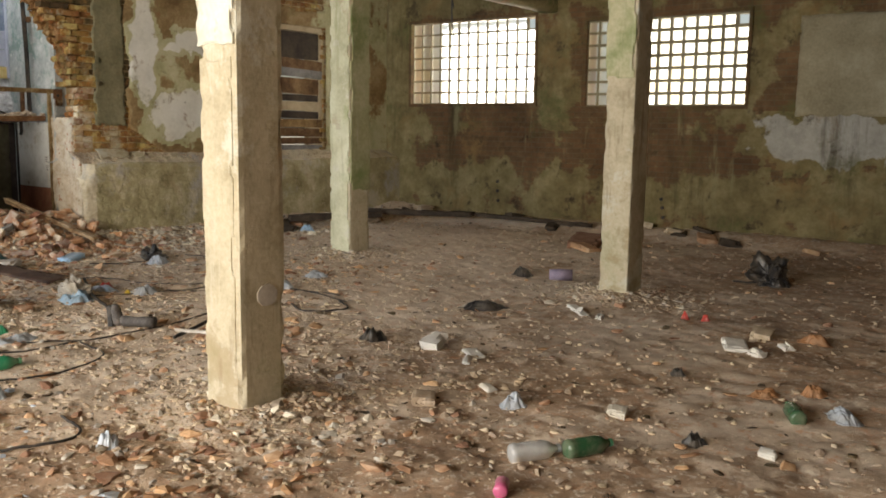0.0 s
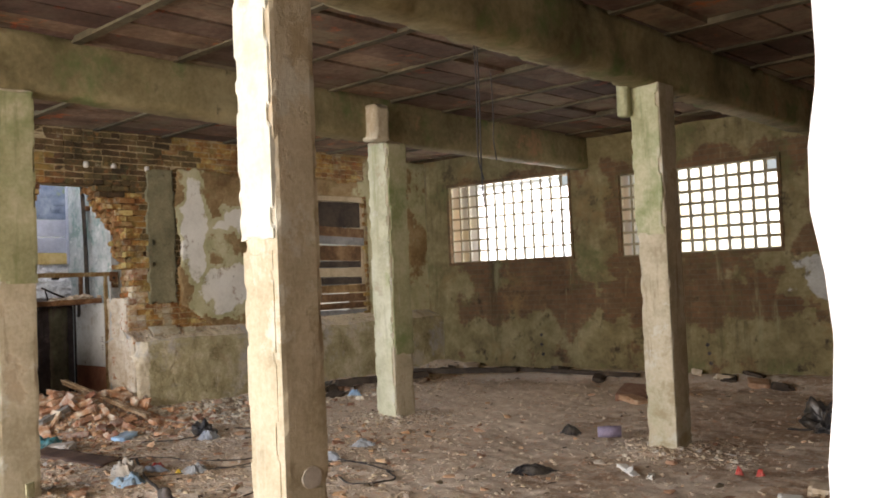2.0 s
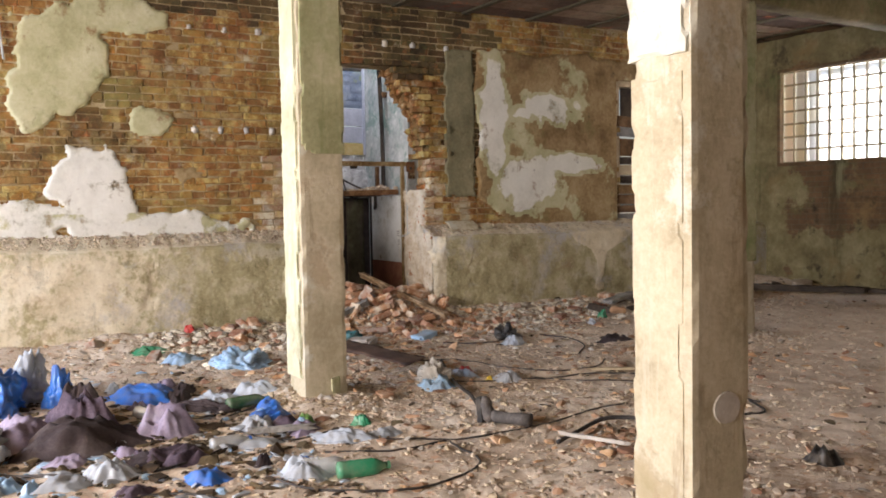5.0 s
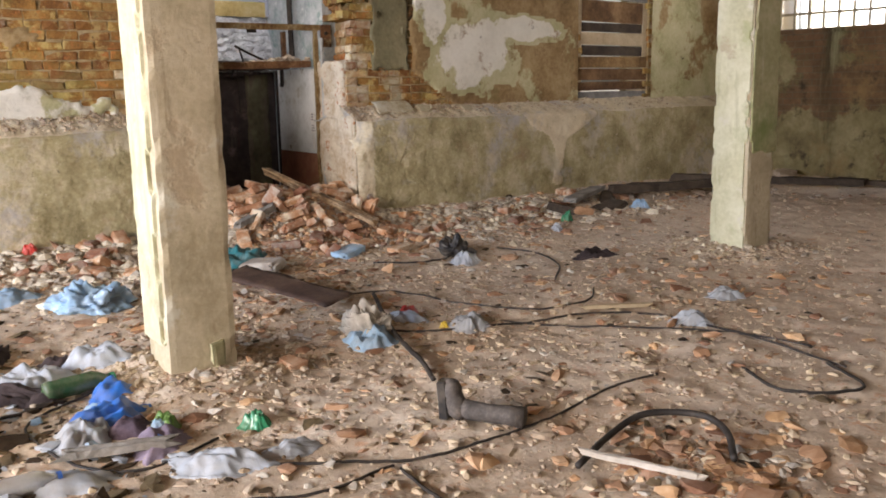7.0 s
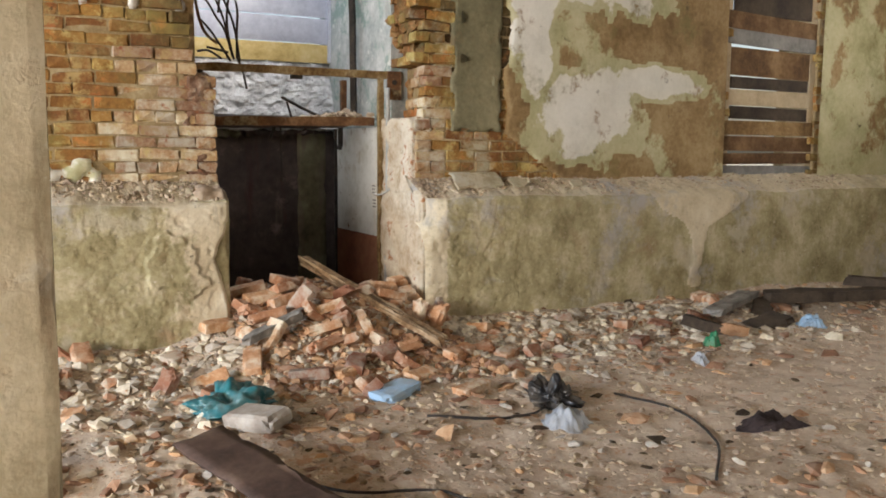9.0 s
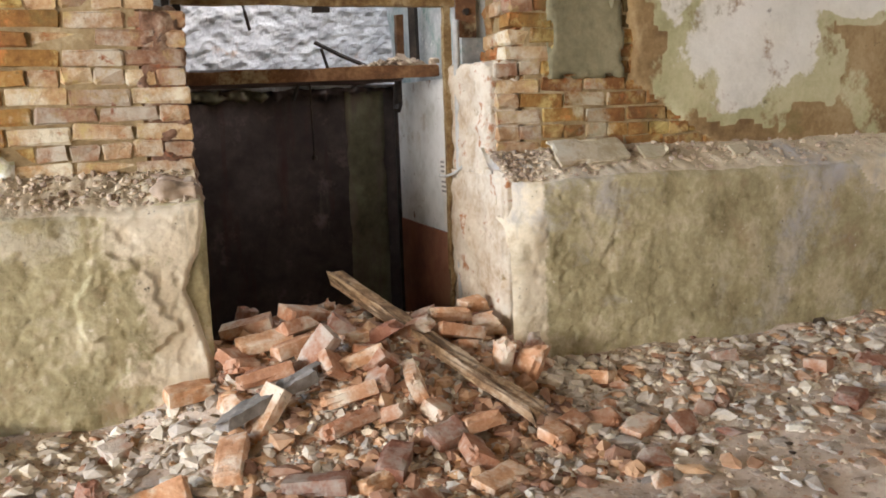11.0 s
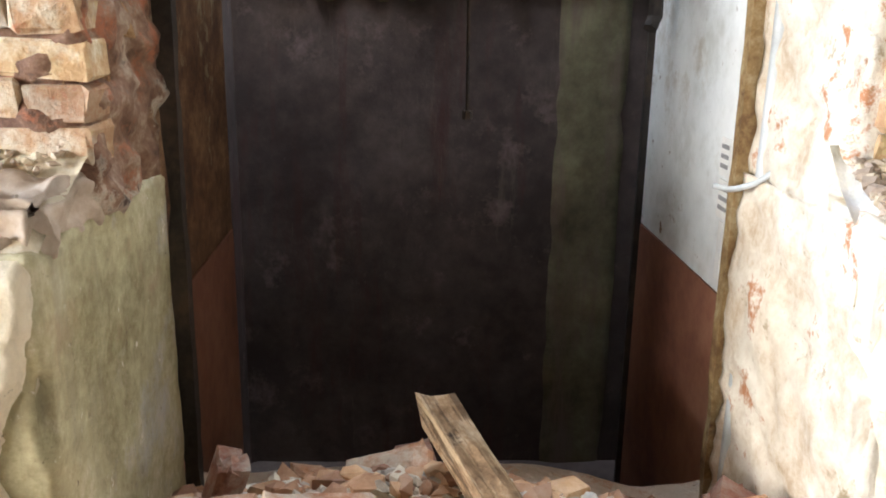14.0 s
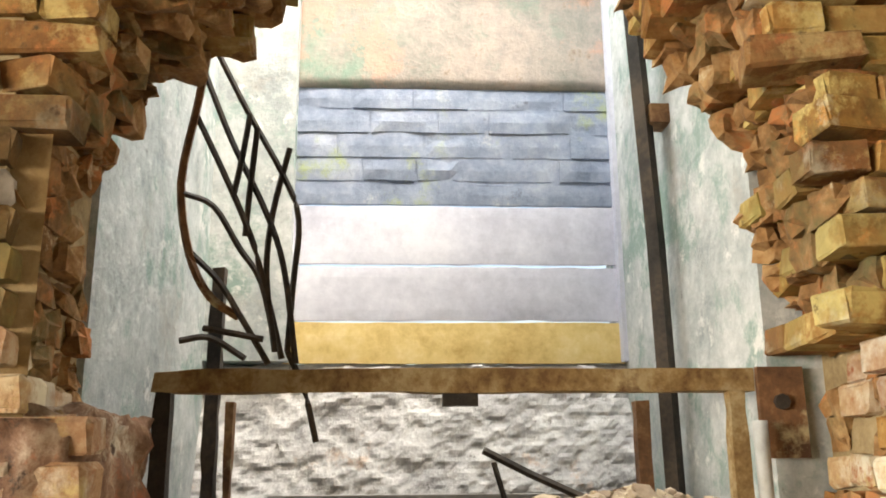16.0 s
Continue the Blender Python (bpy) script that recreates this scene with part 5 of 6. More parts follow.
plank("timber", (-10.85, 9.0, 0.10), (-10.5, 8.2, 0.05), 0.16, 0.05, M_GREYWOOD, "grey board lying by the wall", 8)
plank("timber", (-10.9, 10.4, 0.12), (-9.0, 11.6, 0.10), 0.16, 0.08, M_DARKBOARD, "dark charred board in the far corner", 9)
plank("timber", (-9.4, 11.7, 0.10), (-6.9, 11.9, 0.06), 0.10, 0.06, M_DARKBOARD, "dark thin board along the north wall", 10)
plank("timber", (-6.82, 2.08, -0.03), (-6.70, 2.48, -0.03), 0.06, 0.03, M_GREYWOOD, "short grey batten half sunk in the dirt", 11)
plank("timber", (-7.2, 5.2, -0.03), (-7.0, 5.55, -0.03), 0.04, 0.02, M_PALEBOARD, "pale thin lath in the dirt", 12)
plank("timber", (-5.58, 3.64, 0.0), (-5.2, 3.80, 0.0), 0.022, 0.02, M_CHIP_WHITE, "thin pale stick beside the hose", 14)
slab = rough_box(-0.17, 0.17, -0.10, 0.10, -0.045, 0.045, 0.03, 0.012, 4.0, 0.03, 0.012)
slab = thing("concrete_block", slab, M_CHIP_WHITE, "pale broken concrete block in the rubble", "block")
slab.matrix_basis = pose(-9.58, 4.13, height(-9.58, 4.13) + 0.05, 8, -6, 30)
bm = rough_box(-0.575, 0.575, -0.125, 0.125, -0.008, 0.008, 0.05, 0.012, 8.0, 0.01, 0.002)
plate = thing("steel_plate", bm, M_PLATE, "long dark brown rusted plate on the ground", "plate", smooth=True)
plate.matrix_basis = pose(-8.68, 3.88, 0.045, 8, 2, 13)

# ---- litter ----
def crumple(rx, ry, rz, seed, fold=0.45, sub=4):
    """A crumpled film: lobes, sharp creases and a ragged outline, pressed flat underneath."""
    bm = bmesh.new()
    bmesh.ops.create_icosphere(bm, subdivisions=sub, radius=1.0)
    s = Vector((seed * 3.7, seed * 1.3, seed * 2.9))
    for v in bm.verts:
        d = v.co.normalized()
        lobe = noise.noise(d * 1.5 + s)
        crease = abs(noise.noise(d * 2.7 + s)) + 0.55 * abs(noise.noise(d * 5.9 + s)) + 0.25 * abs(noise.noise(d * 12 + s))
        r = max(0.25, 0.86 + fold * (1.1 * lobe + 0.9 * (0.55 - crease)))
        up = d.z * r * (1 + 0.5 * noise.noise(d * 3.1 + s * 1.7))
        v.co = Vector((d.x * r * rx * 1.15, d.y * r * ry * 1.15, max(-0.25, up) * rz))
    return bm

def draped(name, x, y, size, mat, label, category, seed, turn=0.0, n=44):
    """A folded cloth or film lying on the ground: a ragged outline, ridged folds, a rim that touches down."""
    c, d = math.cos(radians(turn)), math.sin(radians(turn))
    verts, keep = [], []
    for j in range(n + 1):
        for i in range(n + 1):
            u, v = 2 * i / n - 1, 2 * j / n - 1
            u += 0.10 * noise.noise((u * 3, v * 3, seed))
            v += 0.10 * noise.noise((u * 3, v * 3, seed + 9))
            r, a = math.hypot(u, v), math.atan2(v, u)
            rim = 0.80 + 0.28 * noise.noise((math.cos(a) * 1.3, math.sin(a) * 1.3, seed)) + 0.14 * noise.noise((math.cos(a) * 4, math.sin(a) * 4, seed))
            k = max(0.0, 1 - r / rim)
            fold = 1 - 2.2 * abs(noise.noise((u * 1.9 + v * 0.8, v * 1.2, seed * 1.3))) + 0.5 * (1 - 3 * abs(noise.noise((u * 5, v * 3.2, seed * 2.1))))
            fold += 0.16 * (1 - 3 * abs(noise.noise((u * 9, v * 8, seed * 2.7))))
            lift_z = size[2] * (0.55 * smooth_step(0.0, 0.60, k) + 0.42 * max(-0.5, fold) * smooth_step(0.0, 0.65, k))
            px, py = x + (u * c * size[0] - v * d * size[1]) * 1.25, y + (u * d * size[0] + v * c * size[1]) * 1.25
            verts.append((px - x, py - y, height(px, py) - height(x, y) + max(0.004, lift_z) - (0.02 if k == 0 else 0)))
            keep.append(k > 0)
    w = n + 1
    faces = [q for q in ((j * w + i, j * w + i + 1, (j + 1) * w + i + 1, (j + 1) * w + i) for j in range(n) for i in range(n)) if any(keep[k] for k in q)]
    used = sorted({k for q in faces for k in q})
    back = {k: i for i, k in enumerate(used)}
    me = bpy.data.meshes.new(name)
    me.from_pydata([verts[k] for k in used], [], [tuple(back[k] for k in q) for q in faces])
    me.materials.append(mat)
    me.polygons.foreach_set("use_smooth", [True] * len(me.polygons))
    ob = tagged(new(name, me), label, category, "litter")
    ob.location = (x, y, height(x, y))
    return ob

def litter(name, x, y, size, mat, label, category, seed, turn=0.0, fold=0.62, sub=5):
    fold = 0.36 if mat is M_BLUE else fold if max(size) > 0.11 or name == "clothing" else 0.4
    ob = thing(name, crumple(*size, seed, fold, sub), mat, label, category, "litter", smooth=True)
    ob.matrix_basis = pose(x, y, height(x, y) + 0.25 * size[2], 0, 0, turn)
    return ob

for i, (x, y, sx, sy, sz, mat, label) in enumerate((
        (-8.55, 0.72, 0.30, 0.20, 0.26, M_BLUE, "bright blue plastic bag stuffed with rubbish"),
        (-8.80, 0.98, 0.15, 0.13, 0.24, M_PALEBAG, "white plastic bag tied up, beside a blue bag"),
        (-8.45, 1.16, 0.10, 0.08, 0.22, M_BLUE, "upright end of a blue plastic bag"),
        (-8.35, 1.75, 0.24, 0.34, 0.09, M_BLUE, "flat torn blue plastic bag"),
        (-9.9, 2.40, 0.16, 0.22, 0.08, M_SKYBAG, "crumpled blue and white bag in the dirt"),
        (-9.35, 2.78, 0.20, 0.16, 0.12, M_SKYBAG, "crumpled blue plastic bag in the dirt"),
        (-7.95, 2.20, 0.20, 0.24, 0.07, M_PALEBAG, "crumpled white plastic sheet in the dirt"),
        (-8.05, 2.52, 0.16, 0.20, 0.09, M_PALEBAG, "crumpled white plastic bag near a column"),
        (-7.16, 2.34, 0.10, 0.20, 0.07, M_BLUE, "flattened blue printed bag"),
        (-7.02, 2.22, 0.13, 0.18, 0.06, M_PALEBAG, "clear plastic bag with dirt on it"),
        (-6.77, 2.85, 0.065, 0.075, 0.06, M_GREEN, "crushed green plastic cup"),
        (-5.86, 2.10, 0.14, 0.16, 0.08, M_PALEBAG, "crumpled white plastic bag in the dirt"),
        (-5.28, 1.58, 0.12, 0.16, 0.08, M_PALEBAG, "torn white plastic bag in the dirt"),
        (-5.07, 1.72, 0.03, 0.09, 0.04, M_PALEBAG, "strip of white plastic"),
        (-11.0, 2.74, 0.07, 0.08, 0.08, M_RED, "small red plastic wrapper"),
        (-10.5, 2.22, 0.12, 0.20, 0.05, M_GREEN, "flat green plastic bag"),
        (-7.15, 0.42, 0.22, 0.26, 0.10, M_PALEBAG, "white and pale blue bag of rubbish"),
        (-7.3, 0.18, 0.14, 0.16, 0.14, M_SKYBAG, "pale blue plastic bag in litter"),
        (-6.95, 0.30, 0.08, 0.16, 0.05, M_YELLOWP, "flat yellow plastic bag in litter"),
        (-6.35, 1.18, 0.12, 0.18, 0.08, M_PALEBAG, "crumpled clear bag in the dirt"),
        (-6.42, 0.66, 0.10, 0.12, 0.06, M_SKYBAG, "crumpled blue bag in the dirt"),
        (-6.1, 0.30, 0.16, 0.14, 0.08, M_PALEBAG, "crumpled grey-white bag in dirt"),
        (-6.46, 2.57, 0.13, 0.20, 0.05, M_PALEBAG, "white plastic sheet lying flat"),
        (-6.42, 2.84, 0.06, 0.14, 0.04, M_PALEBAG, "strip of clear plastic film"),
        (-7.50, 3.85, 0.15, 0.17, 0.09, M_SKYBAG, "white and blue plastic bag, crumpled"),
        (-7.62, 3.92, 0.10, 0.12, 0.11, M_CHIP_WHITE, "pale crumpled paper sack"),
        (-7.80, 4.26, 0.08, 0.16, 0.06, M_PALEBAG, "white packet printed red"),
        (-7.86, 4.34, 0.07, 0.10, 0.06, M_RED, "torn red end of a packet"),
        (-7.45, 4.51, 0.12, 0.22, 0.06, M_PALEBAG, "crumpled white plastic bag in the dirt"),
        (-7.50, 4.36, 0.03, 0.03, 0.03, M_YELLOWP, "scrap of yellow plastic"),
        (-6.61, 5.50, 0.08, 0.14, 0.07, M_PALEBAG, "crumpled silvery plastic on a cable"),
        (-10.0, 4.12, 0.15, 0.20, 0.10, M_TEAL, "dark teal plastic bag against the rubble"),
        (-9.0, 5.62, 0.13, 0.19, 0.08, M_PALEBAG, "crumpled white cloth in the dirt"),
        (-9.35, 5.78, 0.10, 0.12, 0.10, M_BLACKP, "black plastic bag in the rubble"),
        (-8.42, 6.50, 0.11, 0.17, 0.07, M_CLOTH_BROWN, "dark brown rag heaped on the floor"),
        (-9.97, 7.67, 0.07, 0.07, 0.09, M_GREEN, "small green plastic cup"),
        (-9.66, 7.24, 0.05, 0.10, 0.06, M_PALEBAG, "scrap of white plastic"),
        (-10.1, 8.9, 0.10, 0.12, 0.08, M_SKYBAG, "pale plastic scrap by the boards"),
        (-2.78, 4.0, 0.07, 0.08, 0.07, M_PALEBAG, "crumpled white paper in the dirt"),
        (-3.92, 2.15, 0.06, 0.06, 0.07, M_PALEBAG, "round white plastic lump"),
        (-3.16, 9.28, 0.16, 0.16, 0.18, M_BLACKP, "black plastic bag on the floor"),
        (-4.62, 6.12, 0.12, 0.22, 0.06, M_BLACKP, "flattened black shoe sole in dirt"),
        (-4.50, 4.60, 0.09, 0.12, 0.08, M_BLACKP, "crumpled black plastic scrap"),
        (-3.04, 6.88, 0.035, 0.035, 0.06, M_RED, "small red bottle cap"),
        (-2.88, 6.92, 0.035, 0.035, 0.05, M_RED, "small red plastic scrap"),
        (-1.78, 5.22, 0.07, 0.10, 0.04, M_ORANGE, "torn orange and yellow packet"),
        (-1.55, 5.42, 0.07, 0.08, 0.05, M_ORANGE, "torn orange packet in dirt"),
        (-1.27, 5.05, 0.08, 0.14, 0.05, M_PALEBAG, "flattened white plastic in dirt"),
        (-1.95, 6.80, 0.08, 0.13, 0.06, M_ORANGE, "orange and black printed packet"),
        (-1.75, 4.14, 0.06, 0.06, 0.05, M_BLACKP, "black plastic scrap in dirt"),
        (-2.36, 5.27, 0.05, 0.05, 0.05, M_BLACKP, "black plastic scrap in dirt"),
        (-5.40, 7.9, 0.10, 0.16, 0.08, M_BLACKP, "dark rag on the floor"),
        (-6.96, 2.53, 0.06, 0.08, 0.05, M_LEAF, "torn scrap of leaf-green plastic"),
        (-6.9, 6.2, 0.10, 0.14, 0.05, M_PALEBAG, "grey plastic scrap on the floor"))):
    (draped if sz < 0.10 else litter)("plastic_scrap" if "bag" not in label else "plastic_bag", x, y, (sx, sy, sz), mat, label, "bag" if "bag" in label else "litter", i + 1.0, (i * 47) % 180)

# heap of clothes, and films lying flat
for i, (x, y, size, mat, label) in enumerate((
        (-7.15, 1.12, (0.34, 0.44, 0.14), M_CLOTH_BROWN, "heap of dark brown clothing on the floor"),
        (-7.50, 0.80, (0.30, 0.34, 0.14), M_CLOTH_PALE, "dusty lilac garment thrown on the floor"),
        (-7.60, 1.20, (0.22, 0.30, 0.22), M_CLOTH, "dark purple garment on top of a heap"),
        (-7.20, 1.66, (0.22, 0.22, 0.17), M_CLOTH_PALE, "dusty lilac cloth at the end of a heap"),
        (-8.0, 1.25, (0.20, 0.20, 0.22), M_CLOTH_BROWN, "dark cloth bundle beside blue bags"),
        (-5.65, 1.0, (0.22, 0.34, 0.05), M_CLOTH_BROWN, "flat dark cloth trodden into the dirt"),
        (-6.55, 1.55, (0.16, 0.26, 0.06), M_CLOTH, "flat dusty cloth in the dirt"),
        (-8.3, 2.0, (0.12, 0.40, 0.06), M_CLOTH_BROWN, "dark strip of cloth in the dirt"),
        (-7.75, 2.05, (0.10, 0.34, 0.05), M_CLOTH_BROWN, "dark strip of cloth in the dirt"))):
    draped("clothing", x, y, size, mat, label, "clothing", 80.0 + i, (i * 61) % 180)

_rng = random.Random(58)
for i in range(46):
    x, y = _rng.gauss(-7.1, 1.1), 0.15 + 2.4 * _rng.random()
    if any(q[0] - 0.25 < x < q[1] + 0.25 and q[2] - 0.25 < y < q[3] + 0.25 for q in COLUMNS.values()):
        continue
    kind = i % 6
    s = _rng.uniform(0.05, 0.15)
    draped("plastic_sheet", x, y, (s, s * _rng.uniform(0.7, 1.6), _rng.uniform(0.03, 0.07)), (M_PALEBAG, M_SKYBAG, M_CLOTH_PALE, M_CLOTH_BROWN, M_CLOTH, M_BLUE)[kind],
           ("torn white plastic film trodden into the dirt", "torn pale blue film lying in the dirt", "dusty lilac rag lying among litter", "dark rag lying flat among litter", "dark purple rag crumpled among litter", "scrap of bright blue film in the dirt")[kind],
           "litter", 200.0 + i, _rng.uniform(0, 180), 22)

# bottles, with body and cap
def bottle(x, y, turn, l, r, mat, cap, label):
    root = group_root("plastic_bottle", (x, y, height(x, y)), label, "bottle", "bottles")
    bm = bmesh.new()
    ux, uy = math.cos(radians(turn)), math.sin(radians(turn))
    prof = ((0, 0.55), (0.02, 0.95), (0.10, 1.0), (0.18, 0.94), (0.26, 1.0), (0.5, 0.98), (0.66, 1.0), (0.76, 0.82), (0.87, 0.42), (0.93, 0.36))
    pts = [(x + ux * l * (u - 0.5), y + uy * l * (u - 0.5), height(x, y) + r * 0.8) for u, _ in prof]
    tube(bm, pts, [r * s for _, s in prof], 12)
    under("body", bm, mat, root, "", True)
    bm = bmesh.new()
    tube(bm, [(x + ux * l * u, y + uy * l * u, height(x, y) + r * 0.8) for u in (0.43, 0.49)], r * 0.42, 10)
    under("cap", bm, cap, root)
for args in ((-5.70, 2.38, 80, 0.30, 0.05, M_GREEN, M_GREEN, "crushed green plastic bottle in the dirt"), (-5.82, 2.22, 70, 0.28, 0.05, M_CLEAR, M_BLUE, "clear plastic bottle in the dirt"),
             (-7.62, 2.34, 100, 0.34, 0.052, M_DKGREEN, M_GREEN, "dark green plastic bottle near a column"), (-2.06, 3.62, 65, 0.27, 0.05, M_DKGREEN, M_GREEN, "dark green plastic bottle in the dirt"),
             (-2.24, 3.42, 60, 0.27, 0.05, M_CLEAR, M_PALEBAG, "clear plastic bottle smeared with dirt"), (-1.5, 4.9, 120, 0.28, 0.048, M_DKGREEN, M_GREEN, "green plastic bottle standing in rubble"),
             (-7.55, 1.62, 20, 0.28, 0.045, M_CLEAR, M_BLUE, "clear plastic bottle beside clothing"), (-6.75, 0.55, 40, 0.26, 0.045, M_DKGREEN, M_GREEN, "dark green bottle among bags"),
             (-6.62, 1.92, 95, 0.26, 0.045, M_CLEAR, M_BLUE, "clear plastic bottle with a blue cap")):
    bottle(*args)
def drink_can(x, y, turn, mat, label):
    root = group_root("drink_can", (x, y, height(x, y)), label, "can")
    bm = bmesh.new()
    ux, uy = math.cos(radians(turn)), math.sin(radians(turn))
    z = height(x, y) + 0.03
    tube(bm, [(x + ux * u, y + uy * u, z) for u in (-0.06, -0.052, 0.0, 0.045, 0.06)], [0.024, 0.033, 0.030, 0.033, 0.026], 12)
    under("body", bm, mat, root, "", True)
    bm = bmesh.new()
    tube(bm, [(x + ux * u, y + uy * u, z) for u in (0.06, 0.064)], 0.025, 12)
    under("lid", bm, M_CONDUIT, root)
drink_can(-2.10, 2.95, 120, M_PINK, "crushed pink and white drink can")
bm = bmesh.new()
tube(bm, [(-4.88, 7.62, 0.03), (-4.80, 7.68, 0.03), (-4.68, 7.75, 0.03)], [0.055, 0.062, 0.06], 12)
thing("paint_tin", bm, M_CLOTH_PALE, "lilac-grey tin lying on its side", "tin", smooth=True)

def slabby(name, x, y, size, turn, mat, label, category, tilt=6, seed=1.0):
    ob = thing(name, rough_box(-size[0] / 2, size[0] / 2, -size[1] / 2, size[1] / 2, -size[2] / 2, size[2] / 2, max(0.02, min(size) * 0.5), 0.014, seed, 0.05, 0.006), mat, label, category, "broken pieces")
    ob.matrix_basis = pose(x, y, height(x, y) + size[2] * 0.45, tilt, tilt * 0.6, turn)
for i, (x, y, s, turn, mat, label) in enumerate((
        (-3.98, 4.70, (0.15, 0.24, 0.09), 20, M_FOAM, "white foam packing block in the dirt"), (-3.62, 4.72, (0.12, 0.20, 0.03), 60, M_FOAM, "broken white foam corner"), (-3.55, 4.55, (0.06, 0.18, 0.03), 30, M_FOAM, "thin strip of white foam"),
        (-2.35, 6.22, (0.18, 0.26, 0.04), 30, M_FOAM, "pale broken tile in the dirt"), (-2.15, 6.10, (0.10, 0.12, 0.06), 70, M_FOAM, "small white broken tile in dirt"), (-2.30, 6.62, (0.17, 0.20, 0.09), 10, M_CHIP_TAN, "grey-brown broken stone in dirt"),
        (-2.05, 6.45, (0.10, 0.12, 0.03), 50, M_FOAM, "white broken tile piece"), (-3.85, 6.50, (0.10, 0.34, 0.04), 55, M_FOAM, "long pale plaster fragment"), (-3.60, 6.42, (0.06, 0.16, 0.03), 20, M_FOAM, "pale plaster fragment in the dirt"),
        (-2.25, 4.25, (0.12, 0.12, 0.06), 20, M_CHIP_WHITE, "broken pale plaster lump in dirt"), (-3.17, 3.66, (0.14, 0.16, 0.06), 40, M_CHIP_TAN, "grey stone lying in the dirt"), (-1.40, 4.22, (0.10, 0.08, 0.05), 10, M_FOAM, "small white foam piece"),
        (-3.05, 4.12, (0.08, 0.12, 0.03), 70, M_FOAM, "white scrap of foam"), (-9.84, 5.02, (0.16, 0.30, 0.07), 25, M_SKYBAG, "flattened blue and white cardboard carton"),
        (-6.15, 10.5, (0.4, 0.7, 0.12), 20, M_CHIP_CLAY, "pile of pinkish broken bricks"), (-5.9, 10.1, (0.25, 0.4, 0.08), 70, M_CHIP_CLAY, "pile of pinkish broken bricks"), (-5.0, 3.85, (0.14, 0.18, 0.06), 20, M_CHIP_CLAY, "pinkish broken brick by the hose"),
        (-7.425, 2.95, (0.022, 0.09, 0.15), 20, M_MOSS, "pale plaster flake leaning on a column"), (-7.35, 3.30, (0.16, 0.12, 0.05), 10, M_CHIP_CLAY, "broken red brick by a column"))):
    slabby("foam_block" if "foam" in label else "carton" if "carton" in label else "broken_piece", x, y, s, turn, mat, label, "foam" if "foam" in label else "carton" if "carton" in label else "rubble", 7, i * 1.3)

# debris along the foot of the far walls
_rng = random.Random(31)
for i in range(26):
    t = _rng.random()
    x, y = (-10.9 + 7.5 * t, north(-10.9 + 7.5 * t) - _rng.uniform(0.15, 0.75)) if i % 3 else (-10.75 + _rng.random() * 0.6, _rng.uniform(7.6, 11.6))
    slabby("broken_piece", x, y, (_rng.uniform(0.10, 0.3), _rng.uniform(0.12, 0.4), _rng.uniform(0.04, 0.12)), _rng.uniform(0, 180), (M_CHIP_CLAY, M_DARKBOARD, M_CHIP_TAN, M_DARKBOARD)[i % 4],
           ("broken red brick by the far wall", "charred wood piece by the far wall", "earth-brown clod by the far wall", "charred wood piece by the far wall")[i % 4], "rubble", 12, 50 + i)

# flat plaster flakes lying on the dado ledge
for y, z, w, h in ((6.42, 1.12, 0.44, 0.20), (6.83, 1.10, 0.20, 0.11), (7.4, 1.08, 0.14, 0.08)):
    ob = thing("plaster_flake", rough_box(-0.010, 0.010, -w / 2, w / 2, -h / 2, h / 2, 0.03, 0.004, y, 0.035, 0.002), M_COLUMN, "fallen plaster flake resting on the wall ledge", "plaster", "plaster flakes")
    ob.matrix_basis = pose(-11.30, y, z, 3, -52, 0)

# boot
boot = group_root("boot", (-6.2, 3.6, height(-6.2, 3.6)), "worn black leather boot lying on its side", "boot")
_z = height(-6.2, 3.6)
bm = bmesh.new()
tube(bm, [(-6.02, 3.72, _z + 0.045), (-6.08, 3.68, _z + 0.05), (-6.15, 3.64, _z + 0.045), (-6.22, 3.59, _z + 0.05), (-6.27, 3.56, _z + 0.06)], [0.048, 0.042, 0.039, 0.043, 0.038], 12)
under("shaft", bm, M_RUBBER, boot, "", True)
bm = bmesh.new()
tube(bm, [(-6.245, 3.575, _z + 0.02), (-6.265, 3.56, _z + 0.05), (-6.28, 3.55, _z + 0.09), (-6.29, 3.545, _z + 0.13), (-6.295, 3.54, _z + 0.165), (-6.297, 3.54, _z + 0.18)], [0.035, 0.05, 0.044, 0.046, 0.036, 0.012], 12)
under("foot", bm, M_RUBBER, boot, "", True)
bm = bmesh.new()
box(bm, -0.03, 0.012, -0.036, 0.036, -0.08, 0.088, pose(-6.306, 3.529, _z + 0.085, 0, -4, 36))
bmesh.ops.bevel(bm, geom=bm.edges[:], offset=0.006, segments=1, affect="EDGES")
under("sole", bm, M_BLACKP, boot)

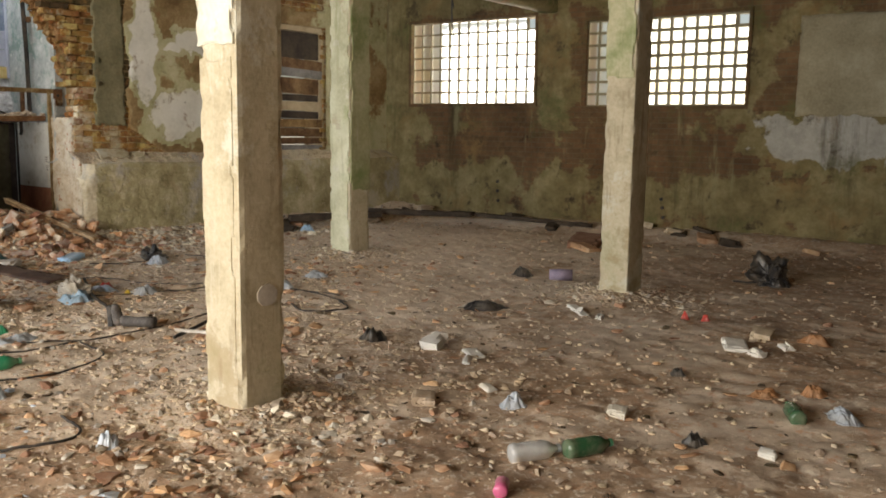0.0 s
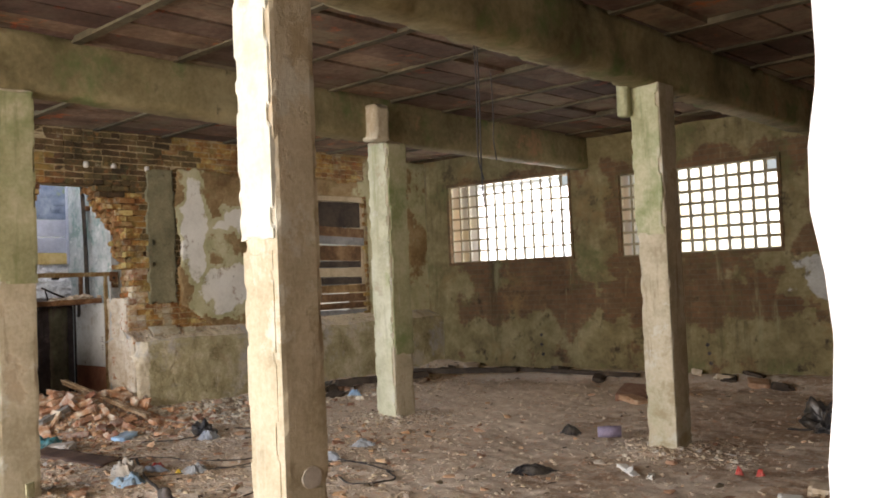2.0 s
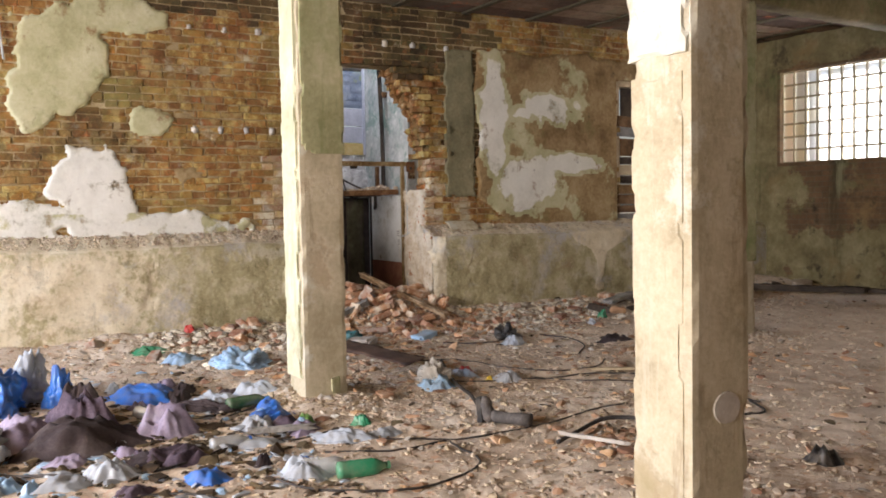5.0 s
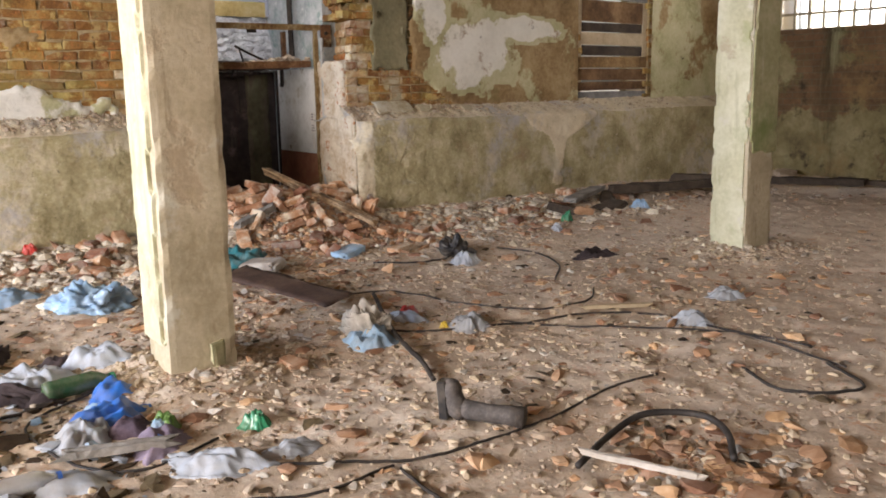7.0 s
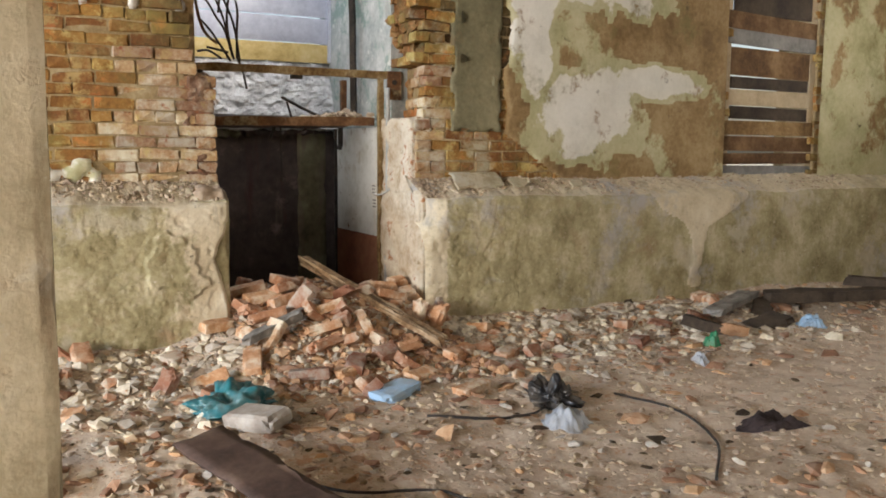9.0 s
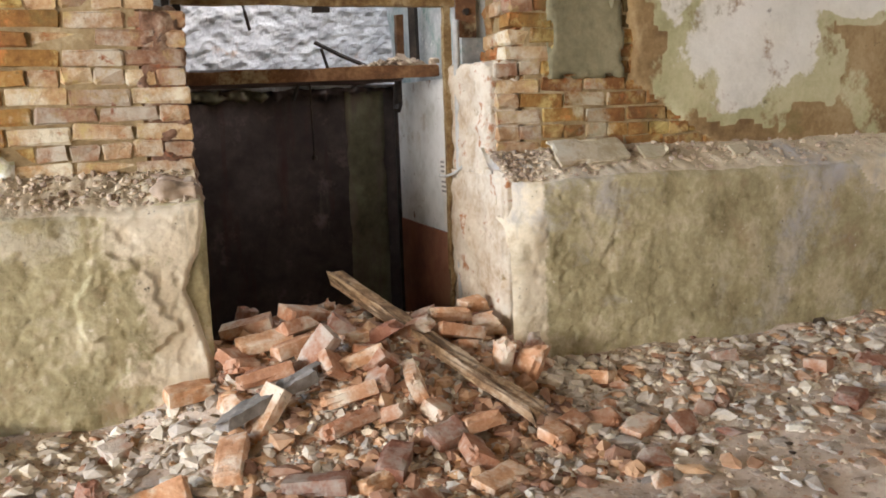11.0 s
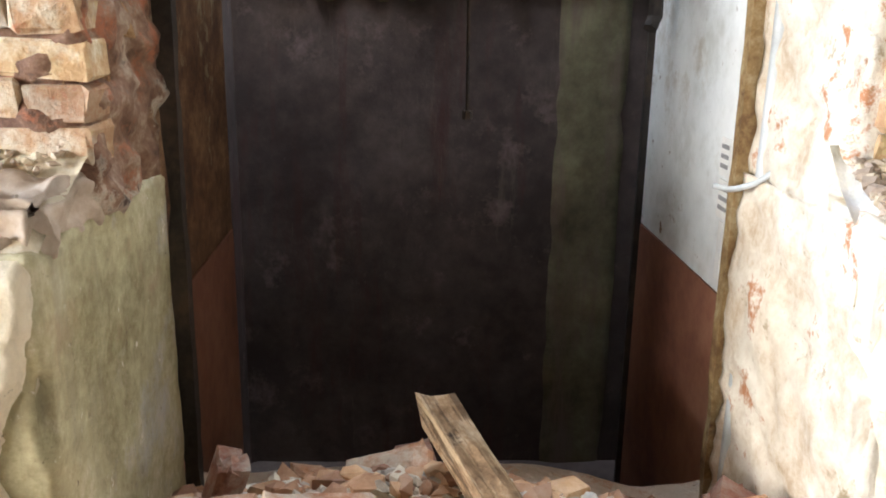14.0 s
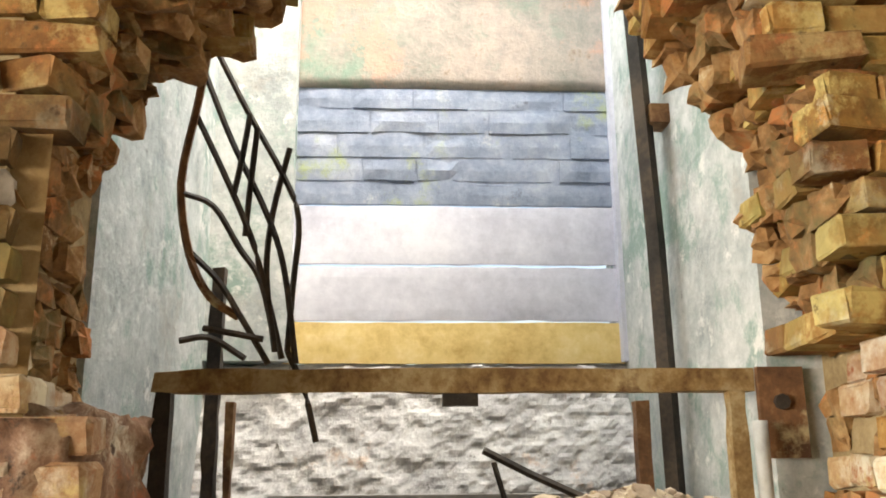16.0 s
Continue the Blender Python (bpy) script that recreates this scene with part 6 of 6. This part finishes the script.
# ---- cables and hoses on the floor ----
def cable(pts, r, label, mat=M_CABLE, lift_z=0.0, name="cable", category="cable"):
    line = []
    for p in spline([(x, y, 0) for x, y in pts], 10):
        bed = [height(p.x + 0.09 * math.cos(a), p.y + 0.09 * math.sin(a)) for a in (0.0, 1.57, 3.14, 4.71)] + [height(p.x, p.y)]
        line.append(Vector((p.x, p.y, 0.6 * sum(bed) / 5 + 0.4 * max(bed) + r * 0.8 + lift_z)))
    bm = bmesh.new()
    tube(bm, line, r, 6)
    return thing(name, bm, mat, label, category, "cables on the floor", smooth=True)
for pts, r, label in (
        (((-8.9, 4.0), (-8.6, 4.22), (-8.4, 4.59), (-7.88, 4.78), (-7.43, 5.04), (-7.37, 5.41), (-7.58, 5.67)), 0.0065, "black cable trailing over the dirt"),
        (((-7.9, 3.95), (-7.53, 4.14), (-7.31, 4.62), (-7.14, 5.19), (-6.83, 5.49), (-6.08, 5.50), (-5.6, 5.4)), 0.0065, "black cable trailing over the dirt"),
        (((-7.40, 4.70), (-6.89, 5.01), (-6.32, 5.48), (-5.9, 5.6)), 0.006, "thin black cable over the dirt"),
        (((-6.6, 2.4), (-6.34, 2.71), (-6.06, 3.18), (-6.01, 3.51), (-6.03, 3.87), (-6.10, 4.28), (-6.08, 4.60)), 0.006, "thin black cable over the dirt"),
        (((-6.2, 2.35), (-6.0, 2.75), (-6.05, 3.1)), 0.006, "thin black cable over the dirt"),
        (((-7.60, 2.47), (-7.35, 2.08), (-7.09, 2.04), (-6.80, 2.11), (-6.57, 2.32), (-6.71, 2.70)), 0.006, "looped black cable near a column"),
        (((-7.44, 1.7), (-7.44, 1.97), (-7.52, 2.23), (-7.60, 2.47)), 0.008, "black cable lying by a column"),
        (((-4.3, 1.7), (-4.22, 1.8), (-4.12, 2.0), (-4.2, 2.15), (-4.5, 2.2)), 0.008, "thin black cable in the dirt"),
        (((-5.9, 1.9), (-5.55, 2.05), (-5.3, 2.5), (-5.5, 3.0), (-6.0, 3.1)), 0.007, "thin black cable in the dirt"),
        (((-5.7, 5.4), (-5.4, 5.2), (-5.6, 4.9), (-5.9, 5.0)), 0.008, "thin black cable in the dirt"),
        (((-9.4, 5.0), (-9.2, 5.4), (-9.3, 5.7), (-9.6, 5.75)), 0.008, "thin black wire beside the rubble"),
        (((-9.3, 6.2), (-8.9, 6.3), (-8.4, 6.1), (-8.0, 5.7)), 0.007, "thin black wire in the dirt"),
        (((-6.9, 0.5), (-6.5, 0.9), (-6.3, 1.4), (-6.6, 1.9)), 0.008, "black cable among the litter"),
        (((-5.9, 0.5), (-5.7, 0.9), (-5.9, 1.3), (-5.6, 1.6), (-5.2, 1.5)), 0.008, "black cable among the litter"),
        (((-3.55, 9.2), (-3.35, 9.24), (-3.1, 9.3)), 0.012, "dark stick by a black bag")):
    cable(pts, r, label)
cable(((-8.33, 4.37), (-7.43, 3.98), (-6.97, 3.83), (-6.67, 3.71)), 0.014, "thick dark bent hose on the ground", lift_z=0.02, name="hose", category="hose")
line = []
for k, (x, y, z) in enumerate(((-5.60, 3.62, 0.0), (-5.69, 3.86, 0.02), (-5.70, 4.05, 0.05), (-5.62, 4.18, 0.06), (-5.50, 4.24, 0.06), (-5.38, 4.20, 0.04), (-5.26, 4.08, 0.0))):
    line.append((x, y, height(x, y) + 0.02 + z))
bm = bmesh.new()
tube(bm, spline(line, 8), 0.014, 7)
thing("hose", bm, M_CABLE, "black rubber hose bent into an arc on the dirt", "hose", "cables on the floor", smooth=True)

# ---- loose rubble: chips, clods, leaves ----
_g = (1 + 5 ** 0.5) / 2
LUMP = np.array([p for s in (-1, 1) for t in (-_g, _g) for p in ((0, s, t), (s, t, 0), (t, 0, s))], float) / 1.9
LFACES = np.array([t for t in itertools.combinations(range(12), 3) if max(np.linalg.norm(LUMP[t[i]] - LUMP[t[i - 1]]) for i in range(3)) < 1.1])
LFACES = np.array([t if np.dot(np.cross(LUMP[t[1]] - LUMP[t[0]], LUMP[t[2]] - LUMP[t[0]]), LUMP[t[0]]) > 0 else t[::-1] for t in LFACES])
CLEAR = [c for c in COLUMNS.values()]
def scatter(name, count, material, label, lo, hi, flat, where, seed, parent=None, level=None):
    rng = np.random.default_rng(seed)
    verts, faces, made = [], [], 0
    while made < count:
        x, y = where(rng)
        if any(c[0] - 0.01 < x < c[1] + 0.01 and c[2] - 0.01 < y < c[3] + 0.01 for c in CLEAR):
            continue
        s = lo + (hi - lo) * rng.random() ** 4
        dims = np.array([s * rng.uniform(0.6, 1.3), s * rng.uniform(0.5, 1.1), s * flat * rng.uniform(0.5, 1.4)])
        p = LUMP * dims * rng.uniform(0.7, 1.15, (12, 1)) + rng.normal(0, 0.13, (12, 3)) * dims
        a, b = rng.uniform(0, 6.283), rng.normal(0, 0.35)
        ca, sa, cb, sb = math.cos(a), math.sin(a), math.cos(b), math.sin(b)
        p = p @ np.array([(1, 0, 0), (0, cb, -sb), (0, sb, cb)]).T @ np.array([(ca, -sa, 0), (sa, ca, 0), (0, 0, 1)]).T
        z = (height(x, y) if level is None else level(x, y)) + dims[2] * 0.15
        verts.append(p + (x, y, z))
        faces.append(LFACES + 12 * made)
        made += 1
    me = bpy.data.meshes.new(name)
    me.from_pydata(np.concatenate(verts).tolist(), [], np.concatenate(faces).tolist())
    me.materials.append(material)
    return tagged(new(name, me), label, "rubble", kind="stuff")

def anywhere(rng):
    return rng.uniform(-11.15, 0.3), rng.uniform(0.0, 12.1)
def by_west(rng):
    return -11.15 + abs(rng.normal(0, 0.9)), rng.uniform(0.0, 11.8)
def on_heap(rng):
    return rng.uniform(-11.9, -10.0), min(max(rng.normal(5.12, 0.5), 4.43), 5.87)
def near_path(rng):
    t = rng.random()
    return -2.5 - 7.5 * t + rng.normal(0, 1.3), 2.6 + 2.4 * t + rng.normal(0, 1.4)
def round_columns(rng):
    c = CLEAR[rng.integers(0, 4)]
    return (c[0] + c[1]) / 2 + rng.normal(0, 0.33), (c[2] + c[3]) / 2 + rng.normal(0, 0.33)
def clay_spots(rng):
    cx, cy, s = ((-3.3, 2.35, 0.5), (-8.6, 3.35, 0.5), (-5.35, 4.05, 0.22), (-9.6, 4.2, 0.6), (-7.3, 6.5, 0.7), (-10.4, 6.8, 0.6))[rng.integers(0, 6)]
    return cx + rng.normal(0, s), cy + rng.normal(0, s)
def pick(*fs):
    return lambda rng: fs[rng.integers(0, len(fs))](rng)

scatter("clods", 42000, M_CHIP_TAN, "loose tan clods and stones over the dirt floor", 0.006, 0.034, 0.42, pick(anywhere, near_path, near_path, by_west, round_columns), 1)
scatter("plaster_chips", 3600, M_CHIP_WHITE, "pale plaster chips over the dirt floor", 0.006, 0.046, 0.35, pick(near_path, by_west, by_west, on_heap, round_columns, clay_spots), 2)
scatter("clay_chips", 5200, M_CHIP_CLAY, "orange clay chips over the dirt floor", 0.006, 0.075, 0.30, pick(near_path, by_west, on_heap, clay_spots, clay_spots, clay_spots, anywhere), 3)
scatter("dead_leaves", 1500, M_CHIP_DARK, "dark dry leaves and scraps over the dirt floor", 0.01, 0.05, 0.22, pick(anywhere, anywhere, near_path), 4)
scatter("heap_rubble", 4200, M_CHIP_CLAY, "crushed brick between the fallen bricks", 0.01, 0.06, 0.6, on_heap, 5)
scatter("heap_rubble", 4600, M_CHIP_PALE, "crushed mortar between the fallen bricks", 0.008, 0.04, 0.6, on_heap, 6)
scatter("platform_rubble", 500, M_CHIP_TAN, "pale crumbled mortar on the lift platform", 0.015, 0.05, 0.7, lambda rng: (rng.uniform(-12.85, -12.12), 5.1 + 0.78 * rng.random() ** 0.6), 7, level=lambda x, y: 1.575 + 0.08 * smooth_step(5.2, 5.7, y) * abs(math.sin(x * 9 + y * 7)))
scatter("ledge_rubble", 6500, M_CHIP_TAN, "crumbled mortar on the dado ledge", 0.003, 0.024, 0.7, lambda rng: (rng.uniform(-11.44, -11.15), rng.uniform(0.2, 4.36) if rng.random() < 0.55 else 5.90 + 5.0 * rng.random() ** 2.6), 8,
        level=lambda x, y: dado_top(y) + 0.15 * (-11.13 - x) / 0.32)

def left_litter(rng):
    return rng.normal(-6.9, 1.1), 0.1 + 2.2 * rng.random() ** 1.2
def wall_foot(rng):
    return (-11.05 + abs(rng.normal(0, 0.75)), rng.uniform(2.2, 4.5)) if rng.random() < 0.45 else (-11.05 + abs(rng.normal(0, 0.5)), 5.9 + 3.4 * rng.random() ** 1.5)
scatter("plaster_chunks", 4200, M_CHIP_PALE, "larger pale plaster chunks at the foot of the wall", 0.010, 0.07, 0.5, wall_foot, 11)
scatter("brick_fragments", 260, M_BRICK_LOOSE, "broken orange brick fragments at the foot of the wall", 0.025, 0.09, 0.5, wall_foot, 12)
scatter("litter_scraps", 700, M_PALEBAG, "small torn scraps of pale plastic in the litter", 0.012, 0.07, 0.25, left_litter, 13)
scatter("litter_scraps", 350, M_SKYBAG, "small torn scraps of blue plastic in the litter", 0.012, 0.07, 0.25, left_litter, 14)
scatter("litter_scraps", 1900, M_CHIP_DARK, "small dark scraps and twigs in the litter", 0.012, 0.08, 0.25, left_litter, 15)
scatter("column_foot_rubble", 480, M_CHIP_PALE, "pale plaster pieces fallen round the columns", 0.010, 0.055, 0.45, round_columns, 16)

# ---- bricks of the west wall ----
def dressed(me, material):
    """The same brick in another state of dirt."""
    key = (me.name, material.name)
    if key not in DRESSED:
        other = me.copy()
        other.materials.clear()
        other.materials.append(material)
        DRESSED[key] = other
    return DRESSED[key]
DRESSED = {}

def brick_state(y, z):
    if z < 2.0 and (3.75 + 0.2 * fractal(z * 3, 1.0, 5.0) < y < 4.6 or 5.7 < y < 6.15):
        return M_BRICK_LIMED
    soot = max(blob(y, z, 5.9, 3.55, 1.1, 0.55, 81.0, 0.9), blob(y, z, 6.6, 2.6, 0.42, 0.9, 83.0, 0.5), blob(y, z, 3.6, 3.9, 2.2, 0.35, 85.0, 0.8))
    return M_BRICK_SOOT if soot > 0 else M_BRICK

_rest = {M_BRICK: [], M_BRICK_SOOT: [], M_BRICK_LIMED: []}
_count = 0
for me, m, yy, zz in west_bricks():
    state = brick_state(yy, zz)
    if ((2.7 < yy < 4.9 and zz < 2.95) or (5.3 < yy < 6.35)) and _count < 300:
        ob = new("brick", me if state is M_BRICK else dressed(me, state))
        ob.parent = wall_west
        ob.matrix_basis = m
        _count += 1
    else:
        _rest[state].append((me, m))

# mortar-bound core of the wall, bared where it broke off
def broken_core(side, label):
    rng = random.Random(21 + side)
    bm = bmesh.new()
    k = 0
    while 1.10 + k * COURSE < 3.16:
        z = 1.10 + k * COURSE
        end = (left_edge(z + 0.04) if side < 0 else right_edge(z + 0.04)) + side * 0.03
        back = 4.19 if side < 0 else 6.13
        for x0 in (-11.94, -11.82, -11.70, -11.58):
            tip = end + side * (rng.uniform(0.0, 0.05) + (0.05 if 1.6 < z < 2.05 and side > 0 else 0.0))
            y0, y1 = (back, tip) if side < 0 else (tip, back)
            if y1 - y0 > 0.02:
                piece = rough_box(x0, x0 + 0.112, y0, y1, z, z + COURSE + 0.004, 0.035, 0.014, rng.uniform(0, 90), 0.03, 0.006, 0.05)
                me = bpy.data.meshes.new("piece")
                piece.to_mesh(me)
                piece.free()
                bm.from_mesh(me)
                bpy.data.meshes.remove(me)
        k += 1
    part("core", bm, M_CORE, wall_west, label)
broken_core(-1, "ragged core of mortar and broken brick")
broken_core(1, "ragged core of mortar and broken brick")

def join_pieces(name, pieces, material, parent, label):
    verts, faces = [], []
    for me, m in pieces:
        base = len(verts)
        verts.extend((m @ v.co)[:] for v in me.vertices)
        faces.extend([base + i for i in p.vertices] for p in me.polygons)
    me = bpy.data.meshes.new(name)
    me.from_pydata(verts, [], faces)
    me.materials.append(material)
    ob = new(name, me)
    ob.parent = parent
    return tagged(ob, label, kind="stuff")
for state, label in ((M_BRICK, "courses of old orange-brown bricks"), (M_BRICK_SOOT, "courses of soot-black mossy bricks"), (M_BRICK_LIMED, "courses of pale limewashed bricks")):
    join_pieces("brickwork", _rest[state], state, wall_west, label)
